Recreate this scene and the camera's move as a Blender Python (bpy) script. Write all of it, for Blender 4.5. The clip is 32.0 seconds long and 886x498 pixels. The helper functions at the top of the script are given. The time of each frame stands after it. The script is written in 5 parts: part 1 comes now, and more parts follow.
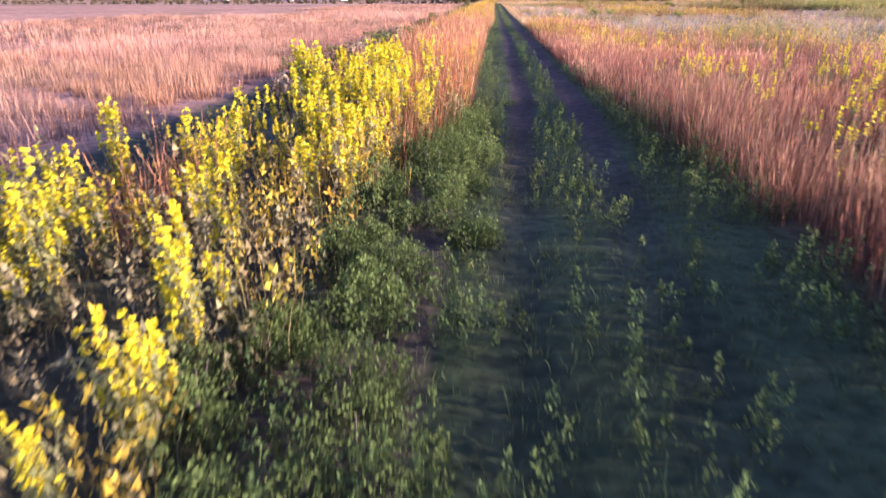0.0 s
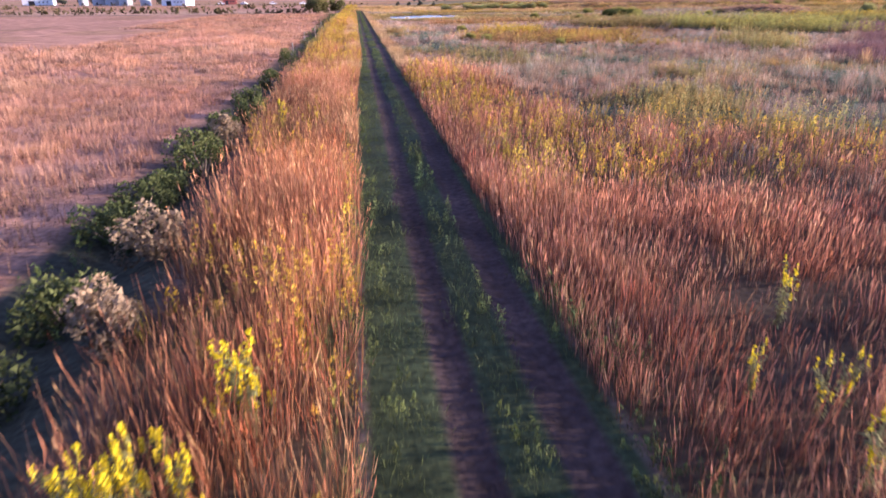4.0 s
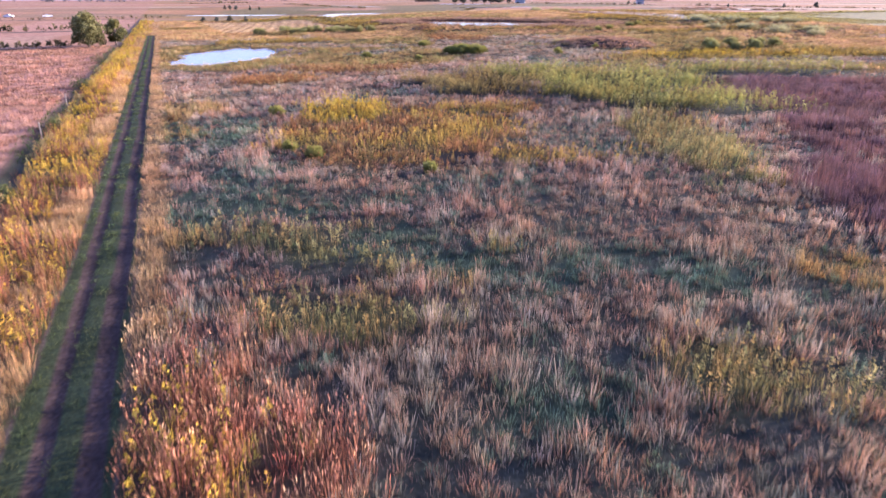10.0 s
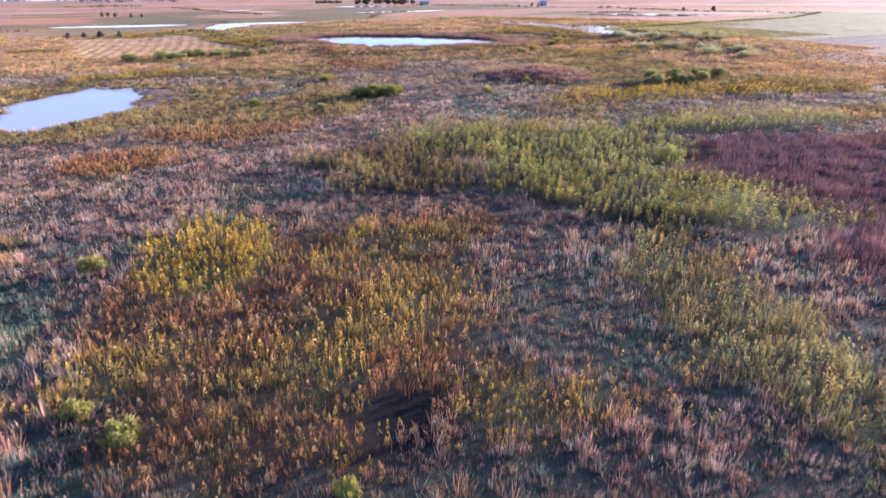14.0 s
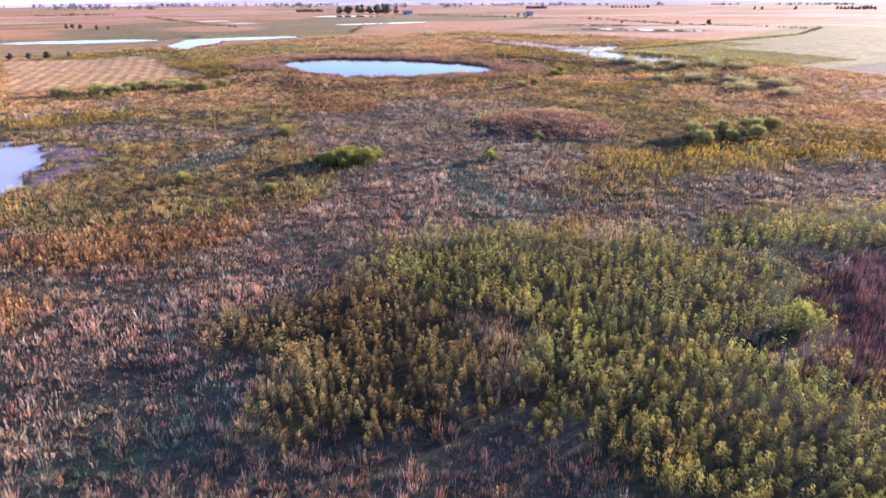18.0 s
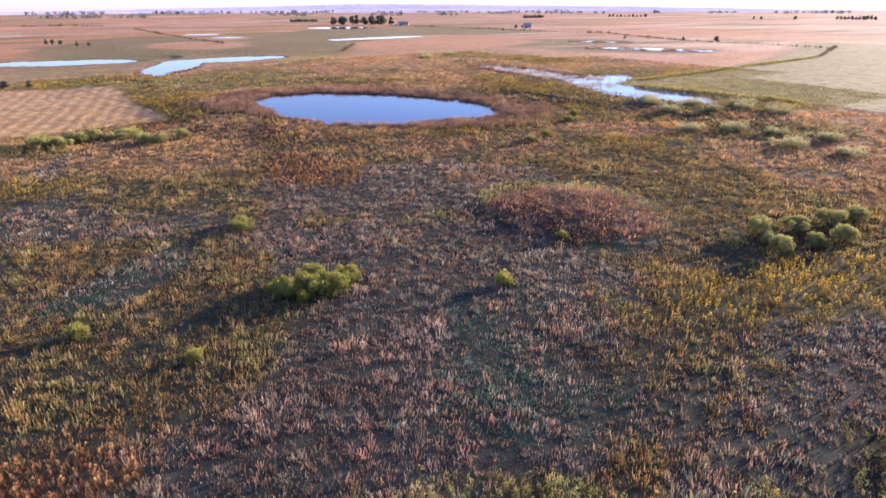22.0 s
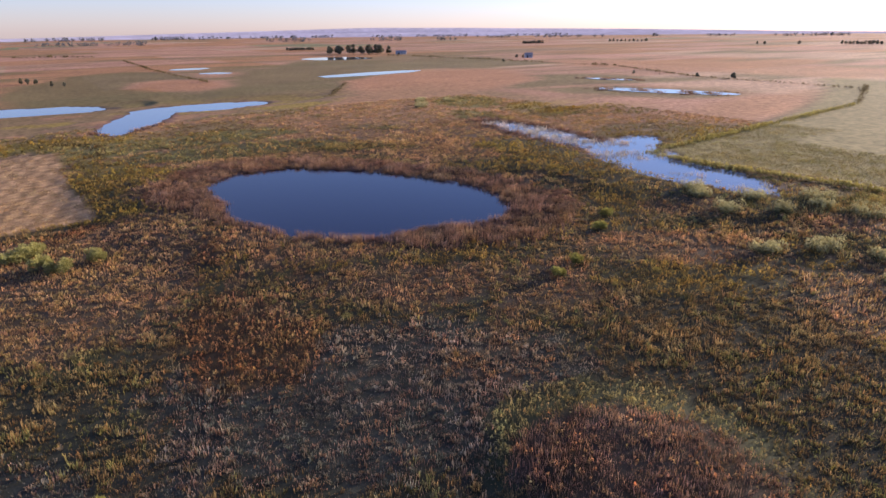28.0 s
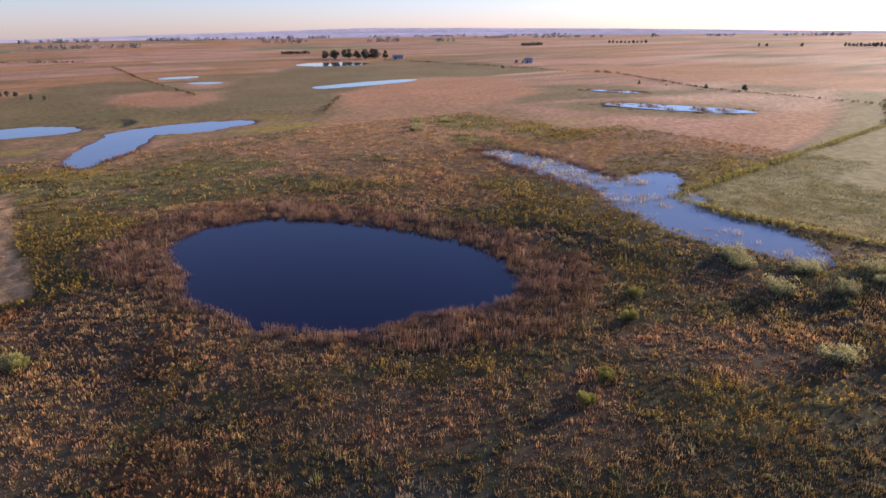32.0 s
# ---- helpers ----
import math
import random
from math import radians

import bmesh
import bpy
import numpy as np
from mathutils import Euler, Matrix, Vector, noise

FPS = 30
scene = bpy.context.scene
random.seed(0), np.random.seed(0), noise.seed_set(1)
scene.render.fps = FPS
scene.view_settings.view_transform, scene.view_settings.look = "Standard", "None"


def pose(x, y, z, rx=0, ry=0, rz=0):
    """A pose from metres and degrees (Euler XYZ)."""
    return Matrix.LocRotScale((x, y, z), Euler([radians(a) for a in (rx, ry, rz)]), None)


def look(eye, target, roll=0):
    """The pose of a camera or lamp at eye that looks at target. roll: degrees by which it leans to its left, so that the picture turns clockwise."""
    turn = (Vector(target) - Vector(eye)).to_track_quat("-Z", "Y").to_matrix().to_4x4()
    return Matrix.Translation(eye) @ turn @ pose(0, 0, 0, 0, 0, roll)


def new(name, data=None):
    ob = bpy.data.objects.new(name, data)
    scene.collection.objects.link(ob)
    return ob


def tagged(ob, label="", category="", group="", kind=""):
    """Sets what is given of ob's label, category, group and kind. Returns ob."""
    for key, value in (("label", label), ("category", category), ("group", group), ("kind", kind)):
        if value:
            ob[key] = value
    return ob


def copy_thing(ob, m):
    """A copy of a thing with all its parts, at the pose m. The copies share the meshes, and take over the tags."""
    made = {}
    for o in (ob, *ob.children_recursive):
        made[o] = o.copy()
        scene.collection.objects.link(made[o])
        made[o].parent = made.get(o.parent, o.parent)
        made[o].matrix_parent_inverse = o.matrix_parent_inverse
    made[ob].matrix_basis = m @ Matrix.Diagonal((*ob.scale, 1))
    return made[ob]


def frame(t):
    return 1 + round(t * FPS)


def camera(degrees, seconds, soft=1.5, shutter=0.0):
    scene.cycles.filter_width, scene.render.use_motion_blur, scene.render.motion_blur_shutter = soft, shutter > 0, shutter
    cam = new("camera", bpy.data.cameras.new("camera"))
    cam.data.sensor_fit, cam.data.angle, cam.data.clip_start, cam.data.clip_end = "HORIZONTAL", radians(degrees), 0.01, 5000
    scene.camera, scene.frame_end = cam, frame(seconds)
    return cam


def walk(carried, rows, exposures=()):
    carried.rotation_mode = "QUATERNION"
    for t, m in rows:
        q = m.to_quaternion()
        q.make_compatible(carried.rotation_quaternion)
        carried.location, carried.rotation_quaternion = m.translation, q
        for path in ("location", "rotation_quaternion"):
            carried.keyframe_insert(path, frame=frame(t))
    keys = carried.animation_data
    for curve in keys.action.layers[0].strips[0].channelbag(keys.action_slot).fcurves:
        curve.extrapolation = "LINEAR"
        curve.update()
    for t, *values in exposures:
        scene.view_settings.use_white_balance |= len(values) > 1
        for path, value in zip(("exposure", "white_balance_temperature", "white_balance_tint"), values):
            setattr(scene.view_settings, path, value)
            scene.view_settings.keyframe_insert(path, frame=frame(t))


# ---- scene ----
# A drone climbs from a farm track over a prairie wetland. x: right of the track, y: along the track.
cam = camera(72.11, 32.0, soft=1.6, shutter=0.4)
PATH = [
    (0.0, pose(-1.300, 28.128, 2.351, 67.518, 0.076, 4.434)),
    (0.5, pose(-1.516, 29.430, 2.625, 67.447, 0.109, 4.051)),
    (1.0, pose(-1.669, 30.734, 2.906, 67.499, 0.152, 2.859)),
    (1.5, pose(-1.747, 32.049, 3.177, 67.498, 0.177, 0.398)),
    (2.0, pose(-1.777, 33.391, 3.418, 67.430, 0.184, -2.301)),
    (2.5, pose(-1.782, 34.785, 3.676, 67.380, 0.190, -4.258)),
    (3.0, pose(-1.760, 36.237, 3.973, 67.471, 0.192, -5.165)),
    (3.5, pose(-1.689, 37.741, 4.326, 67.497, 0.182, -6.216)),
    (4.0, pose(-1.576, 39.304, 4.716, 67.513, 0.185, -7.698)),
    (4.5, pose(-1.442, 40.926, 5.118, 67.490, 0.219, -9.292)),
    (6.5, pose(-0.617, 48.432, 6.922, 67.624, -0.111, -16.353)),
    (7.0, pose(-0.084, 50.786, 7.497, 67.623, -0.058, -17.221)),
    (7.5, pose(0.506, 53.209, 8.111, 67.579, 0.002, -18.245)),
    (8.0, pose(1.144, 55.686, 8.742, 67.525, 0.090, -19.105)),
    (8.5, pose(1.824, 58.189, 9.341, 67.512, 0.099, -20.221)),
    (9.0, pose(2.536, 60.710, 9.919, 67.493, 0.120, -21.483)),
    (9.5, pose(3.316, 63.267, 10.494, 67.494, 0.089, -22.617)),
    (10.0, pose(4.144, 65.892, 11.046, 67.532, 0.069, -23.329)),
    (10.5, pose(5.056, 68.573, 11.596, 67.560, 0.055, -24.691)),
    (11.0, pose(6.064, 71.290, 12.162, 67.552, 0.069, -26.245)),
    (11.5, pose(7.152, 74.043, 12.747, 67.575, 0.087, -27.297)),
    (12.0, pose(8.347, 76.802, 13.384, 67.565, 0.073, -28.506)),
    (12.5, pose(9.612, 79.567, 14.054, 67.526, 0.140, -29.559)),
    (13.0, pose(10.929, 82.322, 14.733, 67.447, 0.215, -30.581)),
    (13.5, pose(12.292, 85.062, 15.401, 67.384, 0.226, -31.412)),
    (14.0, pose(13.695, 87.804, 16.043, 67.351, 0.337, -31.808)),
    (14.5, pose(15.171, 90.555, 16.635, 67.365, 0.364, -32.099)),
    (16.5, pose(22.043, 102.506, 17.972, 67.692, 0.056, -32.913)),
    (17.0, pose(23.728, 105.380, 18.527, 67.792, 0.118, -33.036)),
    (17.5, pose(25.394, 108.226, 19.136, 67.841, 0.152, -33.150)),
    (18.0, pose(27.057, 111.009, 19.775, 67.884, 0.195, -33.267)),
    (18.5, pose(28.728, 113.703, 20.412, 67.881, 0.174, -33.365)),
    (19.0, pose(30.409, 116.301, 21.044, 67.647, 0.207, -33.458)),
    (19.5, pose(32.094, 118.812, 21.722, 67.587, 0.229, -33.534)),
    (20.0, pose(33.772, 121.263, 22.441, 67.598, 0.238, -33.563)),
    (20.5, pose(35.427, 123.711, 23.224, 67.689, 0.203, -33.520)),
    (21.0, pose(37.050, 126.188, 24.048, 67.888, 0.193, -33.535)),
    (21.5, pose(38.675, 128.696, 24.910, 68.136, 0.164, -33.594)),
    (22.0, pose(40.307, 131.219, 25.755, 68.401, 0.157, -33.611)),
    (22.5, pose(41.930, 133.732, 26.544, 68.687, 0.158, -33.595)),
    (23.0, pose(43.539, 136.253, 27.315, 69.036, 0.230, -33.629)),
    (23.5, pose(45.138, 138.816, 28.165, 69.183, 0.158, -33.633)),
    (24.0, pose(46.739, 141.385, 29.001, 69.415, 0.105, -33.699)),
    (24.5, pose(48.387, 143.907, 29.776, 69.639, 0.149, -33.767)),
    (25.0, pose(50.101, 146.407, 30.500, 69.865, 0.271, -33.802)),
    (25.5, pose(51.843, 148.890, 31.164, 70.017, 0.251, -33.804)),
    (27.5, pose(59.193, 158.357, 33.668, 70.263, 0.468, -33.699)),
    (28.0, pose(60.920, 160.738, 34.502, 70.225, 0.502, -33.688)),
    (28.5, pose(62.600, 163.093, 35.313, 70.234, 0.687, -33.752)),
    (29.0, pose(64.212, 165.411, 36.115, 70.223, 0.777, -33.773)),
    (29.5, pose(65.754, 167.660, 36.931, 70.224, 0.745, -33.794)),
    (30.0, pose(67.252, 169.825, 37.776, 70.171, 0.635, -33.777)),
    (30.5, pose(68.705, 171.915, 38.608, 70.189, 0.792, -33.804)),
    (31.0, pose(70.100, 173.975, 39.462, 70.153, 0.883, -33.835)),
    (31.5, pose(71.434, 176.030, 40.347, 70.142, 0.833, -33.855)),
    (32.0, pose(72.729, 178.081, 41.237, 70.134, 0.596, -33.886)),
]
walk(cam, PATH, exposures=[(0.0, 2.1, 5700, 18), (1.2, 1.82, 5800, 19), (3.0, 1.8, 5950, 20), (8.0, 2.1, 5900, 20), (13.0, 2.05, 5500, 18), (19.0, 2.12, 6050, 17), (21.0, 2.02, 6150, 17), (25.0, 1.45, 6450, 15), (32.0, 1.12, 6550, 12)])

# ---- light: a low sun on the right of the track and a clear evening sky ----
SUN_UP, SUN_ROUND = 11.0, 90.0
world = bpy.data.worlds.new("sky")
scene.world = world
world.use_nodes = True
wn = world.node_tree
sky = wn.nodes.new("ShaderNodeTexSky")
sky.sky_type = "NISHITA"
sky.sun_disc = False
sky.sun_elevation, sky.sun_rotation = radians(SUN_UP), radians(SUN_ROUND)
sky.altitude, sky.air_density, sky.dust_density, sky.ozone_density = 300, 1.1, 0.3, 5.5
rosy = wn.nodes.new("ShaderNodeVectorMath")
rosy.operation = "MULTIPLY"
rosy.inputs[1].default_value = (1.15, 0.95, 1.16)  # the rosy cast of the evening air
wn.links.new(sky.outputs["Color"], rosy.inputs[0])
haze = wn.nodes.new("ShaderNodeMix")
haze.data_type = "RGBA"
haze.inputs[0].default_value = 0.115
haze.inputs[7].default_value = (4.2, 3.25, 4.1, 1)  # thin lavender haze over the whole sky
wn.links.new(rosy.outputs["Vector"], haze.inputs[6])
wn.links.new(haze.outputs[2], wn.nodes["Background"].inputs["Color"])
wn.nodes["Background"].inputs["Strength"].default_value = 0.118
sun = new("sun", bpy.data.lights.new("sun", "SUN"))
sun.data.energy, sun.data.angle, sun.data.color = 5.0, radians(0.6), (1.0, 0.80, 0.66)
ce = math.cos(radians(SUN_UP))
sun.matrix_world = look((500 * ce, 0, 500 * math.sin(radians(SUN_UP))), (0, 0, 0))
tagged(sun, "low warm evening sun", "sun")

rng = np.random.default_rng(7)


# ---- materials ----
def shade(name, rough=0.9, colour=(0.5, 0.5, 0.5), attribute=False, translucent=0.0, noise_size=0.0, noise_mix=0.0, fine_size=0.0, bump=0.0, spec=0.2, metal=0.0, random_value=0.0):
    m = bpy.data.materials.new(name)
    m.use_nodes = True
    t = m.node_tree
    n, l = t.nodes, t.links
    b = n["Principled BSDF"]
    b.inputs["Roughness"].default_value = rough
    b.inputs["Specular IOR Level"].default_value = spec
    b.inputs["Metallic"].default_value = metal
    if attribute:
        a = n.new("ShaderNodeAttribute")
        a.attribute_name = "tint"
        col = a.outputs["Color"]
    else:
        a = n.new("ShaderNodeRGB")
        a.outputs[0].default_value = (*colour, 1)
        col = a.outputs[0]
    geo = n.new("ShaderNodeNewGeometry")
    for size, mix in ((noise_size, noise_mix), (fine_size, noise_mix)):
        if size:
            tex = n.new("ShaderNodeTexNoise")
            tex.inputs["Scale"].default_value = 1.0 / size
            tex.inputs["Detail"].default_value = 5.0
            l.new(geo.outputs["Position"], tex.inputs["Vector"])
            ramp = n.new("ShaderNodeMapRange")
            ramp.inputs["From Min"].default_value, ramp.inputs["From Max"].default_value = 0.3, 0.7
            ramp.inputs["To Min"].default_value, ramp.inputs["To Max"].default_value = 1 - mix, 1 + mix
            l.new(tex.outputs["Fac"], ramp.inputs["Value"])
            mul = n.new("ShaderNodeVectorMath")
            mul.operation = "SCALE"
            l.new(col, mul.inputs[0])
            l.new(ramp.outputs["Result"], mul.inputs["Scale"])
            col = mul.outputs["Vector"]
            last = tex
    if random_value:
        info = n.new("ShaderNodeObjectInfo")
        ramp = n.new("ShaderNodeMapRange")
        ramp.inputs["To Min"].default_value, ramp.inputs["To Max"].default_value = 1 - random_value, 1 + random_value
        l.new(info.outputs["Random"], ramp.inputs["Value"])
        mul = n.new("ShaderNodeVectorMath")
        mul.operation = "SCALE"
        l.new(col, mul.inputs[0])
        l.new(ramp.outputs["Result"], mul.inputs["Scale"])
        col = mul.outputs["Vector"]
    l.new(col, b.inputs["Base Color"])
    if bump and fine_size:
        bp = n.new("ShaderNodeBump")
        bp.inputs["Strength"].default_value = 0.8
        bp.inputs["Distance"].default_value = bump
        l.new(last.outputs["Fac"], bp.inputs["Height"])
        l.new(bp.outputs["Normal"], b.inputs["Normal"])
    if translucent:
        tr = n.new("ShaderNodeBsdfTranslucent")
        l.new(col, tr.inputs["Color"])
        mx = n.new("ShaderNodeMixShader")
        mx.inputs["Fac"].default_value = translucent
        l.new(b.outputs[0], mx.inputs[1])
        l.new(tr.outputs[0], mx.inputs[2])
        l.new(mx.outputs[0], n["Material Output"].inputs["Surface"])
    return m


def water_material(name, colour, rough, ripple, ripple_size, ior=1.32):
    m = bpy.data.materials.new(name)
    m.use_nodes = True
    n, l = m.node_tree.nodes, m.node_tree.links
    b = n["Principled BSDF"]
    b.inputs["Base Color"].default_value = (*colour, 1)
    b.inputs["Roughness"].default_value = rough
    b.inputs["IOR"].default_value = ior
    geo = n.new("ShaderNodeNewGeometry")
    tex = n.new("ShaderNodeTexNoise")
    tex.inputs["Scale"].default_value = 1.0 / ripple_size
    tex.inputs["Detail"].default_value = 3.0
    bp = n.new("ShaderNodeBump")
    bp.inputs["Strength"].default_value = 1.0
    bp.inputs["Distance"].default_value = ripple
    l.new(geo.outputs["Position"], tex.inputs["Vector"])
    l.new(tex.outputs["Fac"], bp.inputs["Height"])
    l.new(bp.outputs["Normal"], b.inputs["Normal"])
    return m


SOIL = shade("soil_and_litter", 0.95, attribute=True, noise_size=2.2, noise_mix=0.38, fine_size=0.14, bump=0.02, spec=0.1)
PLANT = shade("plants", 0.75, attribute=True, translucent=0.30, spec=0.12)
LEAF = shade("leaves", 0.75, attribute=True, translucent=0.3, spec=0.08, random_value=0.15)
BARK = shade("bark", 0.9, (0.13, 0.10, 0.08), noise_size=0.3, noise_mix=0.3, fine_size=0.04, bump=0.02)
PETAL = shade("yellow_petals", 0.55, (0.72, 0.59, 0.02), translucent=0.35, random_value=0.12, noise_size=0.05, noise_mix=0.12)
STEM = shade("weed_stems", 0.7, (0.20, 0.17, 0.07), noise_size=0.2, noise_mix=0.2)
WATER = water_material("pond_water", (0.003, 0.004, 0.018), 0.02, 0.0012, 0.5, 1.22)
REEDWATER = water_material("weedy_water", (0.10, 0.12, 0.145), 0.04, 0.0012, 0.5)
SHALLOW = water_material("shallow_water", (0.30, 0.28, 0.28), 0.16, 0.008, 0.6)
WHITE = shade("white_painted_metal", 0.5, (0.75, 0.75, 0.74), noise_size=1.5, noise_mix=0.08)
GREY = shade("galvanised_steel", 0.55, (0.36, 0.37, 0.38), noise_size=1.2, noise_mix=0.12)
ROOF = shade("grey_roof_sheet", 0.8, (0.22, 0.22, 0.23), noise_size=1.0, noise_mix=0.15)
REDWALL = shade("red_barn_boards", 0.8, (0.32, 0.10, 0.08), noise_size=1.0, noise_mix=0.2)
DARK = shade("dark_opening", 0.9, (0.03, 0.03, 0.035))
POSTWOOD = shade("weathered_post", 0.9, (0.28, 0.24, 0.20), noise_size=0.3, noise_mix=0.25, fine_size=0.03, bump=0.004)
# the hills' pale grey base colour stands in for haze over the distance
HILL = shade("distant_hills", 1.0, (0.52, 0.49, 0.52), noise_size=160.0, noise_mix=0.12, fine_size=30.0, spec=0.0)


# ---- helpers for meshes ----
def mesh_of(name, verts, faces, material, tint=None, smooth=False):
    """A mesh from arrays: verts (n,3), faces (m,3) or (m,4), tint (n,3)."""
    me = bpy.data.meshes.new(name)
    verts = np.asarray(verts, np.float32)
    faces = np.asarray(faces, np.int32)
    k = faces.shape[1]
    me.vertices.add(len(verts))
    me.vertices.foreach_set("co", verts.ravel())
    me.loops.add(faces.size)
    me.loops.foreach_set("vertex_index", faces.ravel())
    me.polygons.add(len(faces))
    me.polygons.foreach_set("loop_start", np.arange(0, faces.size, k, dtype=np.int32))
    me.polygons.foreach_set("loop_total", np.full(len(faces), k, np.int32))
    me.polygons.foreach_set("use_smooth", np.full(len(faces), smooth))
    if tint is not None:
        a = me.attributes.new("tint", "FLOAT_COLOR", "POINT")
        c = np.ones((len(verts), 4), np.float32)
        c[:, :3] = tint
        a.data.foreach_set("color", c.ravel())
    me.materials.append(material)
    me.update()
    me.validate()
    return me


def part(name, mesh, parent, label=""):
    ob = new(name, mesh)
    ob.parent = parent
    if label:
        ob["label"] = label
    return ob


def from_bm(name, bm, material, smooth=False):
    me = bpy.data.meshes.new(name)
    for f in bm.faces:
        f.smooth = smooth
    bm.to_mesh(me)
    bm.free()
    me.materials.append(material)
    return me


def tube(points, radii, sides=6):
    """A tapered tube along points, as arrays."""
    points, vs, fs = [Vector(p) for p in points], [], []
    for i, (p, r) in enumerate(zip(points, radii)):
        d = (points[min(i + 1, len(points) - 1)] - points[max(i - 1, 0)]).normalized()
        u = d.orthogonal().normalized()
        w = d.cross(u)
        for k in range(sides):
            a = 2 * math.pi * k / sides
            vs.append(tuple(p + r * (math.cos(a) * u + math.sin(a) * w)))
    for i in range(len(points) - 1):
        for k in range(sides):
            a, b = i * sides + k, i * sides + (k + 1) % sides
            fs.append((a, b, b + sides, a + sides))
    return vs, fs


def joined(pieces):
    vs, fs = [], []
    for v, f in pieces:
        o = len(vs)
        vs += list(v)
        fs += [tuple(i + o for i in q) for q in f]
    return vs, fs


# ---- noise and plan ----
def lattice(ix, iy, seed):
    h = (ix.astype(np.int64) * 374761393 + iy.astype(np.int64) * 668265263 + seed * 1442695041) & 0x7FFFFFFF
    h = ((h ^ (h >> 13)) * 1274126177) & 0x7FFFFFFF
    return ((h ^ (h >> 16)) & 0xFFFF) / 65535.0


def vnoise(x, y, size, seed=0):
    """Value noise, 0 to 1, at a size in metres."""
    x, y = np.asarray(x) / size, np.asarray(y) / size
    ix, iy = np.floor(x), np.floor(y)
    fx, fy = x - ix, y - iy
    fx, fy = fx * fx * (3 - 2 * fx), fy * fy * (3 - 2 * fy)
    a, b = lattice(ix, iy, seed), lattice(ix + 1, iy, seed)
    c, d = lattice(ix, iy + 1, seed), lattice(ix + 1, iy + 1, seed)
    return (a + (b - a) * fx) * (1 - fy) + (c + (d - c) * fx) * fy


def fbm(x, y, size, seed=0):
    return 0.5 * vnoise(x, y, size, seed) + 0.3 * vnoise(x, y, size / 2.1, seed + 1) + 0.2 * vnoise(x, y, size / 4.3, seed + 2)


def ease(a, b, x):
    u = np.clip((x - a) / (b - a), 0, 1)
    return u * u * (3 - 2 * u)


def lie(x, y):
    """Height of the land: it rises gently to the right."""
    x, y = np.asarray(x, float), np.asarray(y, float)
    return 3.9 * ease(15, 190, x) * (0.3 + 0.7 * ease(110, 265, y)) * (1 - 0.4 * ease(320, 600, y))


def blob(x, y, cx, cy, a, b, turn=0.0, power=2.0):
    """How far inside an oval, in metres (negative outside)."""
    c, s = math.cos(radians(turn)), math.sin(radians(turn))
    u, v = (x - cx) * c + (y - cy) * s, -(x - cx) * s + (y - cy) * c
    r = ((np.abs(u) / a) ** power + (np.abs(v) / b) ** power) ** (1 / power)
    return (1 - r) * min(a, b)


def area(x, y, blobs, wobble=2.0, size=6.0, seed=0):
    d = np.max([blob(x, y, *k) for k in blobs], axis=0)
    return d + wobble * 2 * (fbm(x, y, size, seed) - 0.5)


# ponds: level above the lie at their middle, ovals (x, y, half length, half width, turn, power)
PONDS = {
    "pond": dict(blobs=[(113.2, 275.0, 34.5, 18.6, -62, 2.3), (107, 268, 23, 17.5, -68, 2.2)], wobble=1.3, size=8, low=0.15, material=WATER, label="dark round pond with still water, ringed by red-brown reeds"),
    "reed_pond": dict(blobs=[(193, 303, 35, 6.5, 84, 2), (198, 274, 15, 8, 20, 2), (190, 266, 9, 12, 0, 2), (181.5, 244, 22, 8.8, 88, 2)], wobble=2.2, size=7, low=0.0, material=REEDWATER, label="long bent pond half overgrown with reeds beside the hay field"),
    "mud_pool": dict(blobs=[(15, 203, 21, 9.5, 70, 2)], wobble=3.0, size=5, low=0.0, material=SHALLOW, label="shallow pale pool with floating weed beside the track"),
    "branched_pond": dict(blobs=[(97, 436, 38, 10.0, 68, 2), (129, 465, 30, 13, 5, 2)], wobble=2.6, size=12, low=0.0, material=REEDWATER, label="branched pond with reedy banks"),
    "side_pond": dict(blobs=[(56, 507, 38, 16, -15, 2)], wobble=3.5, size=12, low=0.0, material=REEDWATER, label="pond with grassy banks beyond the stubble field"),
}
FAR_PONDS = [
    (292, 611, 51, 15, 12, "long pale pond between the prairie fields"), (392, 895, 44, 42, 20, "far pond before the farm trees"),
    (192, 781, 15, 20, -60, "small far pond in the meadow"), (195, 703, 14, 10, -50, "small far pond in the meadow"),
    (381, 444, 18, 6, -75, "narrow far pond with weed"), (334, 367, 34, 11, -68, "weedy pond with broken bright water"),
]


def pond_field(x, y):
    """Depth inside any pond, and the pond's level there."""
    best, level = np.full(np.shape(x), -1e9), np.zeros(np.shape(x))
    for k, (name, p) in enumerate(PONDS.items()):
        d = area(x, y, p["blobs"], p["wobble"], p["size"], 40 + 3 * k)
        cx, cy = p["blobs"][0][:2]
        lev = float(lie(cx, cy)) + p["low"]
        m = d > best
        best, level = np.where(m, d, best), np.where(m, lev, level)
    return best, level


def ruts_at(y):
    """Where the two wheel ruts run: the track swings a little to the right at its start."""
    shift = -0.62 * ease(47, 30, np.asarray(y, float)) + 0.05 * np.sin(np.asarray(y, float) * 0.21)
    return -0.50 + shift, 0.78 + shift


